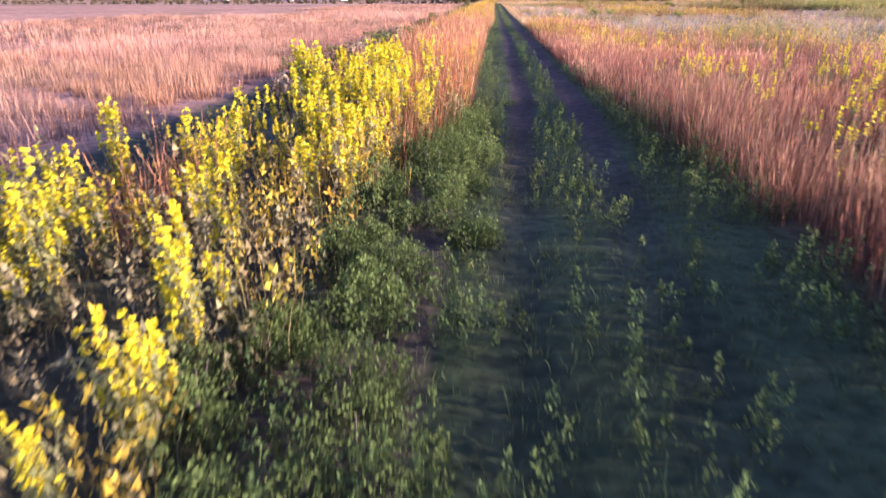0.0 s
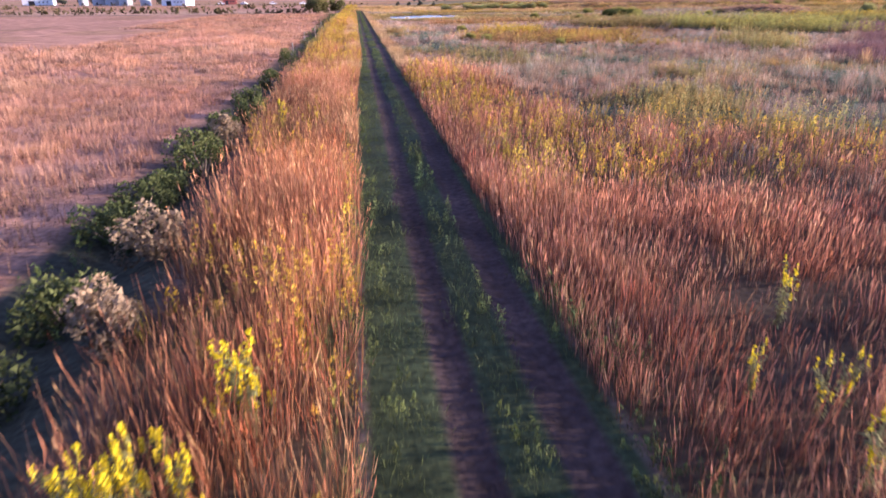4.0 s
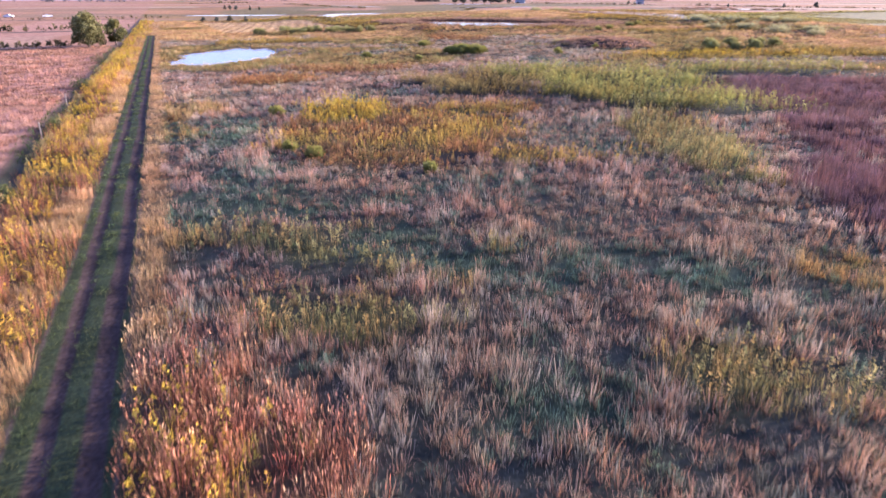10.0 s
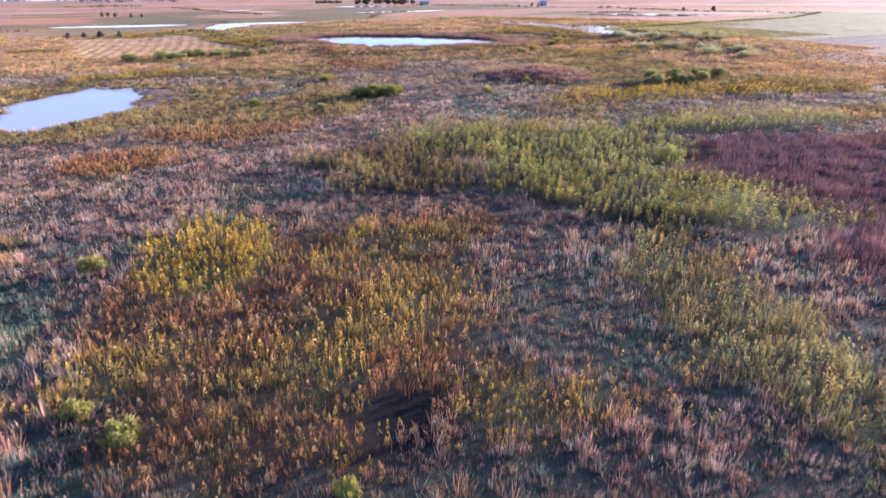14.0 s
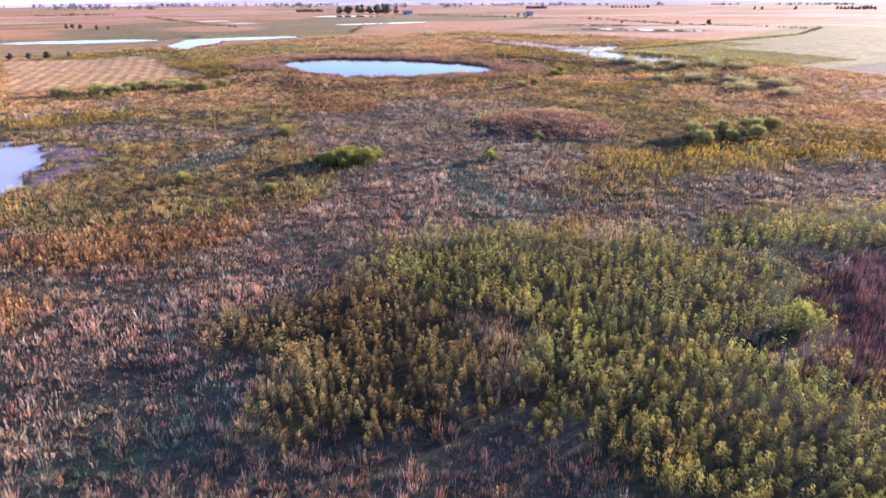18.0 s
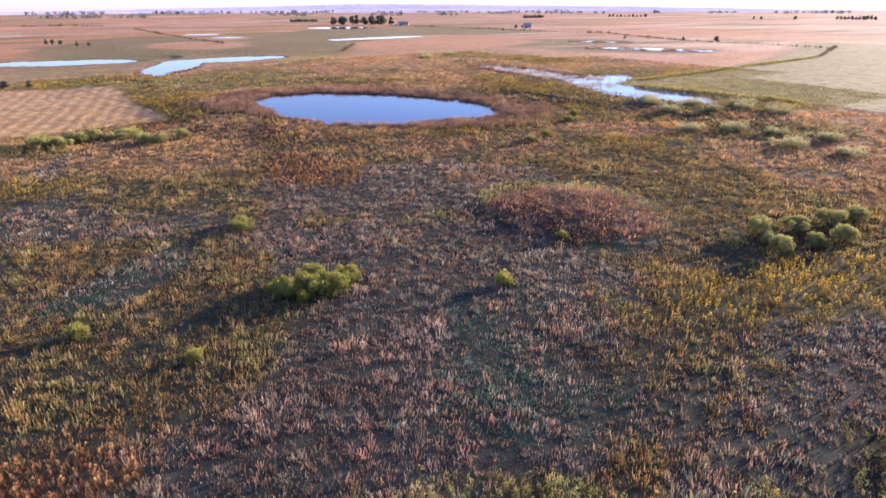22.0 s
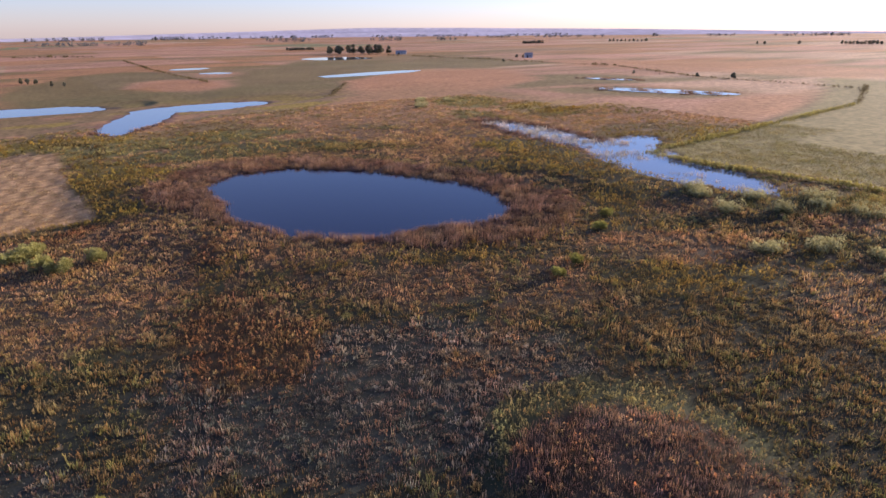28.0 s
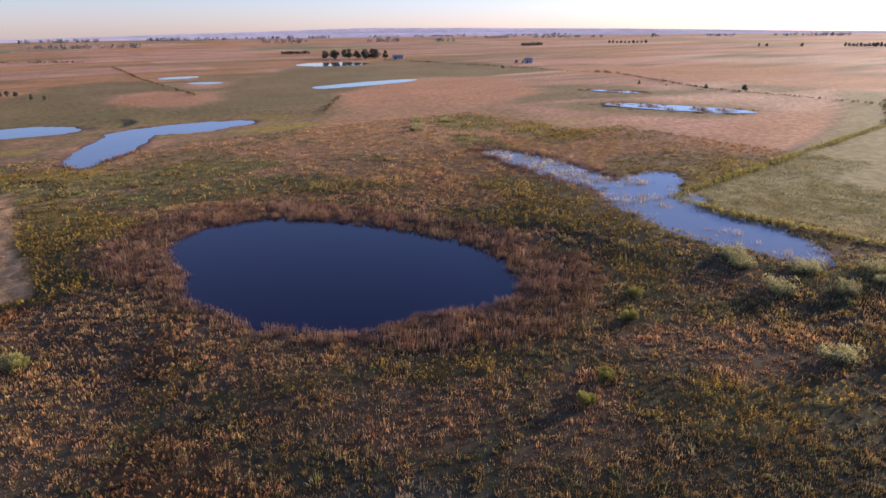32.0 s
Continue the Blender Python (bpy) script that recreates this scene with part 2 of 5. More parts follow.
def ground_z(x, y):
    z = lie(x, y) + 0.12 * (fbm(x, y, 7.0, 5) - 0.5) * ease(4, 9, np.abs(np.asarray(x, float)))
    d, level = pond_field(x, y)
    near = ease(-22, -3, d)
    z = z * (1 - near) + (level + 0.08) * near
    z = np.where(d > -1.0, z - 0.55 * ease(-1.0, 1.2, d), z)
    # the rounded mound in the marsh
    z = z + 1.25 * ease(-1.5, 7.5, blob(np.asarray(x, float), np.asarray(y, float), 96, 185, 13, 11, -60))
    # wheel ruts of the track
    x = np.asarray(x, float)
    on = 1 - ease(284, 292, np.asarray(y, float))
    for r in ruts_at(y):
        z = z - 0.06 * on * np.exp(-(((x - r) / 0.24) ** 2))
    # ditch between verge and crop
    z = z - 0.42 * on * np.exp(-(((x + 6.7) / 0.75) ** 2))
    return z


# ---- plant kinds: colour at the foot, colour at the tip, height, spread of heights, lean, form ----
# most feet are darkened for shade among stems, besides the plant's own colour
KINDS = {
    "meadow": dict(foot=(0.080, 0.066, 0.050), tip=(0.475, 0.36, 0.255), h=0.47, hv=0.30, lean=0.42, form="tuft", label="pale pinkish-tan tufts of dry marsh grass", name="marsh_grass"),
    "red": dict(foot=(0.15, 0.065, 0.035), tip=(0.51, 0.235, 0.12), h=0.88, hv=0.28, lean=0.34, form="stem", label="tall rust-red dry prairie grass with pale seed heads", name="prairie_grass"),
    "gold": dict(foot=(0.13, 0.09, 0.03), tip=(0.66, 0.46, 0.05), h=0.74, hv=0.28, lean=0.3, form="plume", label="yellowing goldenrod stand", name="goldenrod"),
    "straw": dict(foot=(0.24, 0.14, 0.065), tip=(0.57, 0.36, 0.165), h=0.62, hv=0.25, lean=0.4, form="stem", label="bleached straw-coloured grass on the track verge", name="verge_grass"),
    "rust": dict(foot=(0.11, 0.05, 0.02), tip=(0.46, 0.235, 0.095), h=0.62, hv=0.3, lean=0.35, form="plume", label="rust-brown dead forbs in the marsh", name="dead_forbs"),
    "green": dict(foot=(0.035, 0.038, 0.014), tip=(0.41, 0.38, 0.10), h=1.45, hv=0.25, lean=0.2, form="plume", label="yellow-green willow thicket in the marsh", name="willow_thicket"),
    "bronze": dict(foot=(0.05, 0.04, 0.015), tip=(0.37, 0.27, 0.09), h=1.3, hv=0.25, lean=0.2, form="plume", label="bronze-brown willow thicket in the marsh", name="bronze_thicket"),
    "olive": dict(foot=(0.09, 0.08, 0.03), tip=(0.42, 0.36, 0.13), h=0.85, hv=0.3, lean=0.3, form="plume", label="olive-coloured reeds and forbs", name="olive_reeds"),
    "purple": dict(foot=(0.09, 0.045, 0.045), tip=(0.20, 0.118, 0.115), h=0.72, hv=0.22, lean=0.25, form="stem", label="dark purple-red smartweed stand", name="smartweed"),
    "teal": dict(foot=(0.045, 0.07, 0.04), tip=(0.17, 0.235, 0.155), h=0.36, hv=0.35, lean=0.65, form="tuft", label="low grey-green sedge in the wet hollows, also put in for shade", name="sedge"),
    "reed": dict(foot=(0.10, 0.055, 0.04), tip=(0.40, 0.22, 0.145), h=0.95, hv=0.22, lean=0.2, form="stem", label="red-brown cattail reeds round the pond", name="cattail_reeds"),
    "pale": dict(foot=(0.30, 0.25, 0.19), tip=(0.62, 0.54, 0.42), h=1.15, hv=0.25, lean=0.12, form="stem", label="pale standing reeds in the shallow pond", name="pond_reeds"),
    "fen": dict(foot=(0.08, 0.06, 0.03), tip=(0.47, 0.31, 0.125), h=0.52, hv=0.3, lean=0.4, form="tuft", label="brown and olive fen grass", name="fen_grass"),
    # track grass colours are lowered for the shade that lies across the track
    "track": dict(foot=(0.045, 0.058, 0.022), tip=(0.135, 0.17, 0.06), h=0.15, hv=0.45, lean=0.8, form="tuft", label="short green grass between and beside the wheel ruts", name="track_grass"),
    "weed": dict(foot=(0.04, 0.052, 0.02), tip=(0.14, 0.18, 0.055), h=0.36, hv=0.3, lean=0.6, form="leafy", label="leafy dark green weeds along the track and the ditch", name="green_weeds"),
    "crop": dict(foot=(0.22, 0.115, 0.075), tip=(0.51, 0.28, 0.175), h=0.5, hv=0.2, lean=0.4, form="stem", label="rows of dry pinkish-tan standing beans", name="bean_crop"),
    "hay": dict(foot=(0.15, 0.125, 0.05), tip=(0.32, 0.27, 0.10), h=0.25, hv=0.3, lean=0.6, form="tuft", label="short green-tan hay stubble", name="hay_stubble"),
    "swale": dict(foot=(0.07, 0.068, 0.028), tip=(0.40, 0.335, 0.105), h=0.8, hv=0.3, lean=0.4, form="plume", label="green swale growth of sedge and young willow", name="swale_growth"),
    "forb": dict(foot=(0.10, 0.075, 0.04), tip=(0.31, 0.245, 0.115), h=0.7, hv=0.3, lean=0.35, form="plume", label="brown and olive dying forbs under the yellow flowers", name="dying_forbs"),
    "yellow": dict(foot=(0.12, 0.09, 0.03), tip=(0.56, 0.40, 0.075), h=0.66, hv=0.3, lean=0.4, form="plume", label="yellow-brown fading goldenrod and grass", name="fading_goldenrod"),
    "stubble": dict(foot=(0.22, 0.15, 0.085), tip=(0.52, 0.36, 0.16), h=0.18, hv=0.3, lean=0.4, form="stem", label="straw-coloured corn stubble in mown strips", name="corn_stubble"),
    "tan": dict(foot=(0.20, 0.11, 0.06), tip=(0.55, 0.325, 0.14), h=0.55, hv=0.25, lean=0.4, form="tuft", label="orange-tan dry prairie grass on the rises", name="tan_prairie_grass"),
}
NAMES = list(KINDS)
# shades that stand mixed in one kind of grass: share, colour factor
MIX = {
    "meadow": ((0.42, (1.0, 1.0, 1.0)), (0.27, (1.05, 0.79, 0.70)), (0.20, (0.62, 0.78, 0.80)), (0.18, (1.1, 1.08, 1.04))),
    "red": ((0.50, (1.0, 1.0, 1.0)), (0.11, (1.08, 1.4, 1.25)), (0.24, (0.55, 0.58, 0.65)), (0.15, (1.05, 0.78, 0.72))),
    "fen": ((0.40, (1.0, 1.0, 1.0)), (0.22, (1.06, 0.92, 0.84)), (0.22, (0.72, 0.92, 0.72)), (0.16, (1.18, 1.22, 1.35))),
    "yellow": ((0.4, (1.0, 1.0, 1.0)), (0.35, (0.86, 0.76, 0.85)), (0.25, (0.6, 0.62, 0.85))),
    "swale": ((0.4, (1.0, 1.0, 1.0)), (0.35, (1.1, 0.86, 0.9)), (0.25, (0.65, 0.7, 0.8))),
    "tan": ((0.5, (1.0, 1.0, 1.0)), (0.25, (0.85, 1.0, 0.8)), (0.25, (1.1, 1.15, 1.1))),
    "gold": ((0.5, (1.0, 1.0, 1.0)), (0.25, (0.95, 0.9, 0.9)), (0.25, (0.62, 0.72, 0.9))),
    "olive": ((0.5, (1.0, 1.0, 1.0)), (0.25, (1.2, 0.95, 0.9)), (0.25, (0.65, 0.8, 0.8))),
    "green": ((0.5, (1.0, 1.0, 1.0)), (0.25, (1.15, 1.0, 0.9)), (0.25, (0.7, 0.8, 0.9))),
    "purple": ((0.5, (1.0, 1.0, 1.0)), (0.25, (1.2, 1.1, 0.85)), (0.25, (0.7, 0.75, 0.8))),
    "rust": ((0.5, (1.0, 1.0, 1.0)), (0.25, (1.0, 1.3, 1.2)), (0.25, (0.65, 0.7, 0.9))),
    "reed": ((0.5, (1.0, 1.0, 1.0)), (0.25, (1.15, 1.2, 1.0)), (0.25, (0.65, 0.7, 0.8))),
}

# zones of the marsh, in order; each later one lies over the earlier ones
ZONES = []


def zone(kind, wobble, size, *ovals):
    """Lays a stand of one kind of plant over what was laid before; ovals as in PONDS."""
    ZONES.append((kind, ovals, wobble, size))


zone("fen", 9, 14, (92, 178, 34, 22, 35, 2), (135, 205, 70, 50, 20, 2), (75, 240, 34, 36, 0, 2))
zone("tan", 7, 20, (205, 400, 70, 40, 55, 2), (300, 520, 120, 70, 45, 2), (178, 318, 14, 44, 8, 2), (320, 305, 80, 26, 8, 2.5), (170, 165, 40, 45, 0, 2), (20, 285, 26, 32, 0, 3))
zone("meadow", 4, 8, (30, 165, 26, 14, 20, 2), (66, 178, 24, 20, -30, 2), (84, 208, 22, 14, -30, 2), (79, 289, 4, 9, -10, 2))
zone("fen", 4, 8, (14, 205, 22, 30, 0, 2))
zone("tan", 8, 9, (80, 288, 12, 22, 0, 2), (88, 252, 24, 11, -30, 2), (128, 238, 18, 8, -50, 2), (172, 300, 8, 30, 5, 2), (112, 214, 14, 7, 20, 2))
zone("swale", 6, 10, (48, 271, 18, 9, -20, 2), (107, 341, 34, 11, -18, 2), (95, 368, 40, 13, -5, 2), (134, 326, 16, 6, -50, 2), (228, 392, 24, 14, 60, 2), (200, 345, 7, 22, -10, 2), (160, 196, 18, 8, -40, 2), (178, 214, 16, 8, -30, 2), (59, 232, 6, 7, 0, 2))
zone("yellow", 5, 5, (154, 236, 14, 6, 55, 2), (152, 199, 5, 9, -20, 2), (78, 330, 26, 7, -75, 2), (168, 258, 22, 9, -60, 2), (150, 181, 18, 7, -20, 2), (75, 290, 12, 6, -40, 2), (100, 232, 16, 6, -30, 2), (135, 205, 14, 6, -30, 2), (66, 318, 9, 22, 5, 2), (118, 236, 14, 5, -20, 2), (172, 286, 9, 18, 5, 2), (145, 218, 12, 5, -50, 2), (70, 246, 14, 6, 20, 2), (30, 240, 14, 8, 0, 2))
zone("fen", 5, 9, (38, 190, 20, 24, 10, 2))
zone("tan", 5, 8, (152, 184, 18, 12, -20, 2), (60, 258, 16, 26, 10, 2), (100, 228, 18, 7, -30, 2))
zone("reed", 3.5, 6, (113, 277, 49, 29, -62, 2.2), (193, 303, 40, 10, 84, 2), (97, 436, 42, 13, 68, 2), (129, 465, 34, 16, 5, 2), (56, 507, 43, 20, -15, 2))
zone("rust", 3, 5, (31, 168, 9, 5, -20, 2), (22, 117, 11, 12.5, -20, 2), (36, 124, 5, 3, 0, 2), (17, 158, 6, 5, 0, 2), (79, 264, 5, 11, 0, 2), (77, 226, 8, 14, 0, 2), (65, 274, 9, 12, 0, 2))
zone("tan", 4, 6, (66, 264, 14, 22, -30, 2), (142, 214, 15, 7, -40, 2), (158, 226, 10, 6, -40, 2))
zone("yellow", 3.5, 3, (26, 114, 7, 3, 20, 2), (28, 104, 5, 2.0, -15, 2), (13, 116, 4, 2.0, 0, 2), (31, 122, 5, 3, 0, 2))
zone("gold", 2.0, 3, (20, 128, 4.6, 6.5, -15, 2))
zone("yellow", 5, 4, (98, 156, 19, 6.5, -22, 2), (90, 161, 7, 4, 0, 2), (122, 150, 10, 6, -10, 2), (120, 147, 13, 6, -30, 2))
zone("gold", 4, 4, (97, 157, 12, 3.5, -22, 2))
zone("purple", 2.5, 5, (82, 112, 25, 15, -28, 2.5), (58, 103, 16, 5, 55, 2), (43, 88, 9, 4, 50, 2))
zone("green", 1.8, 4, (58.5, 140, 17, 8.5, -48, 2.2), (53.5, 121.5, 14.5, 6.8, -62, 2.2), (86, 134, 15, 5, -25, 2))
zone("bronze", 2, 3, (39.8, 140.5, 9.2, 8.0, -50, 2))
zone("olive", 1.6, 3, (42, 104, 12, 3.6, 62, 2), (45.5, 110, 4, 3, 0, 2))
zone("olive", 1.2, 3, (11, 92, 8, 2.6, -38, 2), (8.5, 85.5, 3.2, 1.4, -30, 2), (13, 66, 3.5, 3, 0, 2), (18, 77, 3, 1.4, -30, 2))
# the first oval stands in for the shadow left of the willow thicket
zone("teal", 1.6, 3, (30, 140, 7, 3.5, 20, 2), (5, 101, 6, 2.6, 20, 2), (7.5, 107, 5, 2.2, 70, 2), (7.5, 121, 7, 2.0, 80, 2), (12, 99, 4, 1.8, 0, 2), (64, 160, 5, 2.2, 60, 2), (72, 168, 4, 2, 40, 2), (14, 90, 7, 1.6, -50, 2), (22, 85, 5, 2, -40, 2), (9, 124, 5, 2, 60, 2), (67, 158, 7, 3.5, -60, 2), (45, 196, 9, 4, 30, 2), (14, 78, 3, 1.4, 0, 2), (9.5, 64.5, 6, 0.8, -24, 2), (66, 163, 12, 3.6, 62, 2), (93, 173.5, 5, 2.2, -20, 2))
zone("olive", 1.0, 4, (97.5, 186.5, 12.8, 11, -60, 2))
zone("reed", 0.8, 4, (95, 183.6, 10.8, 9.2, -60, 2))
BELT = (-7.0, -1.72)  # verge between the crop and the track


def which(x, y):
    """The kind of plant that grows at each place (index into NAMES, -1 for none)."""
    jitter = 0.55 * rng.standard_normal(len(x)) + 1.6 * (vnoise(x, y, 1.7, 90) - 0.5)
    k = np.full(len(x), NAMES.index("meadow"))
    k[(fbm(x, y, 16, 71) > 0.66)] = NAMES.index("fen")
    k[(y < 135) & (fbm(x, y, 7, 74) > 0.56 - 0.06 * (y > 92)) & (rng.uniform(0, 1, len(x)) < 0.45)] = NAMES.index("teal")
    # beyond the pond: olive fen, orange grass and fading goldenrod in streaks
    mixed, streak = y > 262 + 14 * (fbm(x, y, 12, 72) - 0.5), fbm(x * 0.5 + y * 0.2, y, 24, 73)
    k[mixed] = NAMES.index("fen")
    k[mixed & (streak > 0.50)] = NAMES.index("tan")
    k[mixed & (streak < 0.36)] = NAMES.index("yellow")
    for i, (kind, blobs, wobble, size) in enumerate(ZONES):
        d = area(x, y, blobs, wobble * 0.7, size, 100 + 7 * i) + jitter * min(3.0, 0.6 + 0.22 * wobble)
        k[d > 0] = NAMES.index(kind)
    k[(k == NAMES.index("teal")) & (rng.uniform(0, 1, len(x)) < np.where(y > 138, 0.45, 0.28))] = NAMES.index("meadow")
    mound = (k == NAMES.index("reed")) & (y < 205) & (rng.uniform(0, 1, len(x)) < 0.3)
    k[mound] = NAMES.index("rust")
    # grass along the track
    side = 66.5 - 0.50 * x + 5.0 * (fbm(x, y, 9, 31) - 0.5)
    k[(y < side) & (x > 0)] = NAMES.index("red")
    mixed = (y < side) & (x > 2.2) & (y > 49 + 5 * vnoise(x, y, 4, 34))
    lot = rng.uniform(0, 1, len(x)) + 0.9 * (fbm(x, y, 3.5, 35) - 0.5) + 0.02 * (y - 60)
    k[mixed & (lot > 0.72 - 0.10 * (x > 4))] = NAMES.index("gold")
    k[mixed & (lot < 0.20) & (y > 52)] = NAMES.index("meadow")
    k[(y > side) & (y < side + 3.0) & (x < 18) & (fbm(x, y, 4, 33) > 0.47)] = NAMES.index("olive")
    k[(blob(x, y, 3.6, 74, 13, 3.4, 96) + jitter > 0) & (x > 0)] = NAMES.index("red")
    k[(blob(x, y, 3.2, 74, 11, 2.4, 96) + jitter > 0) & (rng.uniform(0, 1, len(x)) < 0.45)] = NAMES.index("gold")
    k[(x > 0) & (x < 2.3 + 0.8 * vnoise(x, y, 3, 8) - 1.0 * (y < 86)) & (y > 80)] = NAMES.index("straw")
    belt = x < 0
    k[belt] = NAMES.index("red")
    k[belt & (y < 40.5 - 1.2 * vnoise(x, y, 2, 12)) & (vnoise(x, y, 1.2, 15) > 0.2)] = NAMES.index("forb")
    lot = 0.6 * rng.uniform(0, 1, len(x)) + 0.8 * (fbm(x, y, 4, 21) - 0.5) + 0.3
    k[belt & (lot > 0.90 - 0.44 * ease(50, 125, y))] = NAMES.index("gold")
    k[belt & (lot < 0.26) & (y > 46)] = NAMES.index("straw")
    k[belt & (y > 80) & (x > -3.1) & (vnoise(x, y, 2, 4) > 0.4)] = NAMES.index("straw")
    k[belt & (x < -5.7) & (vnoise(x, y, 2.5, 14) > 0.42)] = NAMES.index("olive")
    # stubble and hay
    plough = (x > 22 - 0.02 * (y - 290)) & (x < 66 + 1.5 * np.sin(y * 0.05)) & (y > 291) & (y < 392 - 0.45 * (x - 22))
    k[plough] = NAMES.index("stubble")
    hay = hay_inside(x, y) > 0.5
    k[hay] = NAMES.index("hay")
    d, _ = pond_field(x, y)
    reeds_in = (x > 165) & (x < 225) & (y < 345) & (fbm(x, y, 3.5, 45) > 0.70 - 0.20 * ease(258, 275, y) * ease(206, 198, x) - 0.03 * np.clip(3 - d, 0, 3)) & (rng.uniform(0, 1, len(x)) < 0.5)
    k[(d > 0.3) & reeds_in] = NAMES.index("pale")
    weed_in = (x < 40) & (y < 230) & (fbm(x, y, 3.5, 47) > 0.60) & (rng.uniform(0, 1, len(x)) < 0.5)
    k[(d > 0.3) & weed_in] = NAMES.index("teal")
    k[(d > 0.3) & ~reeds_in & ~weed_in] = -1
    k[(blob(x, y, 25, 207, 8, 14, 10) > 0) & (fbm(x, y, 5, 51) > 0.42) & (rng.uniform(0, 1, len(x)) < 0.75)] = -1
    k[blob(x, y, 23.1, 106.4, 1.5, 1.1) > -0.5 + 0.6 * rng.uniform(0, 1, len(x))] = -1
    k[(x > BELT[1] + 0.5 * ease(68, 95, y) - 0.8 * ease(41, 35, y) - 0.25 * vnoise(x, y, 0.8, 3)) & (x < 1.22 + 0.3 * vnoise(x, y, 0.8, 6) + 0.62 * ease(45, 35, y)) & (y < 288)] = -1
    k[x < BELT[0] + 0.45 - 0.5 * vnoise(x, y, 1.5, 16) + 1.9 * ease(35, 38, y) * ease(66, 54, y) + 1.0 * ease(54, 66, y) * ease(140, 100, y)] = -1
    return k


def hay_inside(x, y):
    """Metres inside the mown hay field on the right."""
    top = 262 + 0.085 * (x - 193) + 0.0009 * np.maximum(0, x - 193) ** 2
    edge = 194 + 0.23 * np.maximum(0, 262 - y) - 3
    return np.minimum.reduce([top - y, x - edge, (y - 196) * 0.9, 480 - x])


TINTS = {k: 0.55 * np.array(v["foot"]) + 0.45 * np.array(v["tip"]) for k, v in KINDS.items()}


def land_tint(x, y):
    """Colour of soil and litter near the path, and of the open land far off."""
    n = fbm(x, y, 5, 61)[:, None]
    c = np.array([0.085, 0.062, 0.045]) * (0.7 + 0.6 * n)
    k = which(x, y)
    reach = np.interp(y, [40, 66, 92, 118, 140, 172, 210], [40, 46, 62, 105, 125, 155, 190])
    off = np.maximum.reduce([ease(250, 420, y), ease(150, 250, x), ease(-14, 4, x - reach), ease(30, 22, y)])[:, None]
    for i, name in enumerate(NAMES):
        m = k == i
        foot, tip = np.array(KINDS[name]["foot"]), np.array(KINDS[name]["tip"])
        # near soil is tinted dark and bluish, as shaded gaps between plants
        near_c = 0.26 * c[m] * np.array([0.6, 0.95, 0.9]) + 0.34 * foot * np.array([0.85, 1.05, 1.0])
        far_c = 0.12 * c[m] + 0.45 * foot + (0.19 + 0.20 * ease(315, 370, y[m]))[:, None] * tip
        if name in ("green", "bronze"):
            near_c = near_c * 0.5  # shade under the willows, put into the soil colour
        c[m] = near_c * (1 - off[m]) + far_c * off[m]
    # open country: tan fields, olive swales, strips of other crops
    w = fbm(x * 0.45 + y * 0.1, y, 95, 11)
    strips = lattice(np.floor(x / 210 + 0.13 * np.floor(y / 150)), np.floor(y / 150), 5)
    tan, pink, pale = np.array([0.36, 0.185, 0.078]), np.array([0.41, 0.225, 0.13]), np.array([0.43, 0.28, 0.16])
    swale, green = np.array([0.15, 0.125, 0.045]), np.array([0.19, 0.20, 0.09])
    o = np.where((strips < 0.40)[:, None], tan, np.where((strips < 0.80)[:, None], pink, pale))
    o = np.where(((strips > 0.93) & (y > 900))[:, None], green, o)
    o = o * (0.66 + 0.44 * fbm(x, y, 22, 12) + 0.24 * fbm(x * 0.5, y, 70, 14))[:, None]
    wet = np.max([blob(x, y, *q) for q in ((105, 470, 85, 70, 0), (180, 520, 38, 120, -22), (300, 720, 60, 190, -32), (430, 720, 60, 170, -50), (110, 640, 60, 150, -10), (365, 470, 60, 55, 0), (330, 372, 62, 34, -60), (250, 400, 34, 22, 60))], axis=0)
    dry = np.max([blob(x, y, *q) for q in ((310, 530, 120, 62, 45), (330, 303, 85, 24, 6), (66, 442, 14, 34, 0), (145, 600, 26, 50, 0), (560, 480, 80, 200, 0))], axis=0)
    rough = 40 * (fbm(x, y, 40, 15) - 0.5)
    sw = np.maximum(ease(0.50, 0.62, w) * (1 - 0.75 * ease(600, 1400, y)), ease(-12, 10, wet + rough)) * (1 - ease(-8, 8, dry + 0.5 * rough))
    o = o * (1 - 0.85 * sw[:, None]) + swale * (0.7 + 0.6 * fbm(x, y, 30, 18))[:, None] * 0.85 * sw[:, None]
    band = (0.55 * ease(0.54, 0.64, fbm(x * 0.13 + 0.05 * y, y, 42, 21)) * ease(430, 520, y) * (1 - ease(-8, 8, dry)))[:, None]
    o = o * (1 - band) + swale * band
    hazel = ease(-6, 10, dry + 0.4 * rough)[:, None] * (y < 700)[:, None]
    o = o * (1 - 0.7 * hazel) + tan * (0.75 + 0.5 * fbm(x * 0.6, y, 16, 19))[:, None] * 0.7 * hazel
    f = np.maximum.reduce([ease(440, 520, y), ease(225, 300, x), ease(-30, -60, x) * 0])[:, None]
    hay = ease(-1, 2, hay_inside(x, y))[:, None]
    c = c * (1 - f) + o * f
    c = c * (1 - hay) + np.array([0.22, 0.19, 0.075]) * (0.72 + 0.36 * fbm(x, y, 12, 3) + 0.2 * fbm(x, y * 0.25, 4, 4))[:, None] * hay
    rim = np.exp(-((hay_inside(x, y) + 1.5) / 2.0) ** 2)[:, None] * (x < 470)[:, None]
    c = c * (1 - 0.75 * rim) + np.array([0.10, 0.095, 0.04]) * 0.75 * rim
    st = (k == NAMES.index("stubble"))
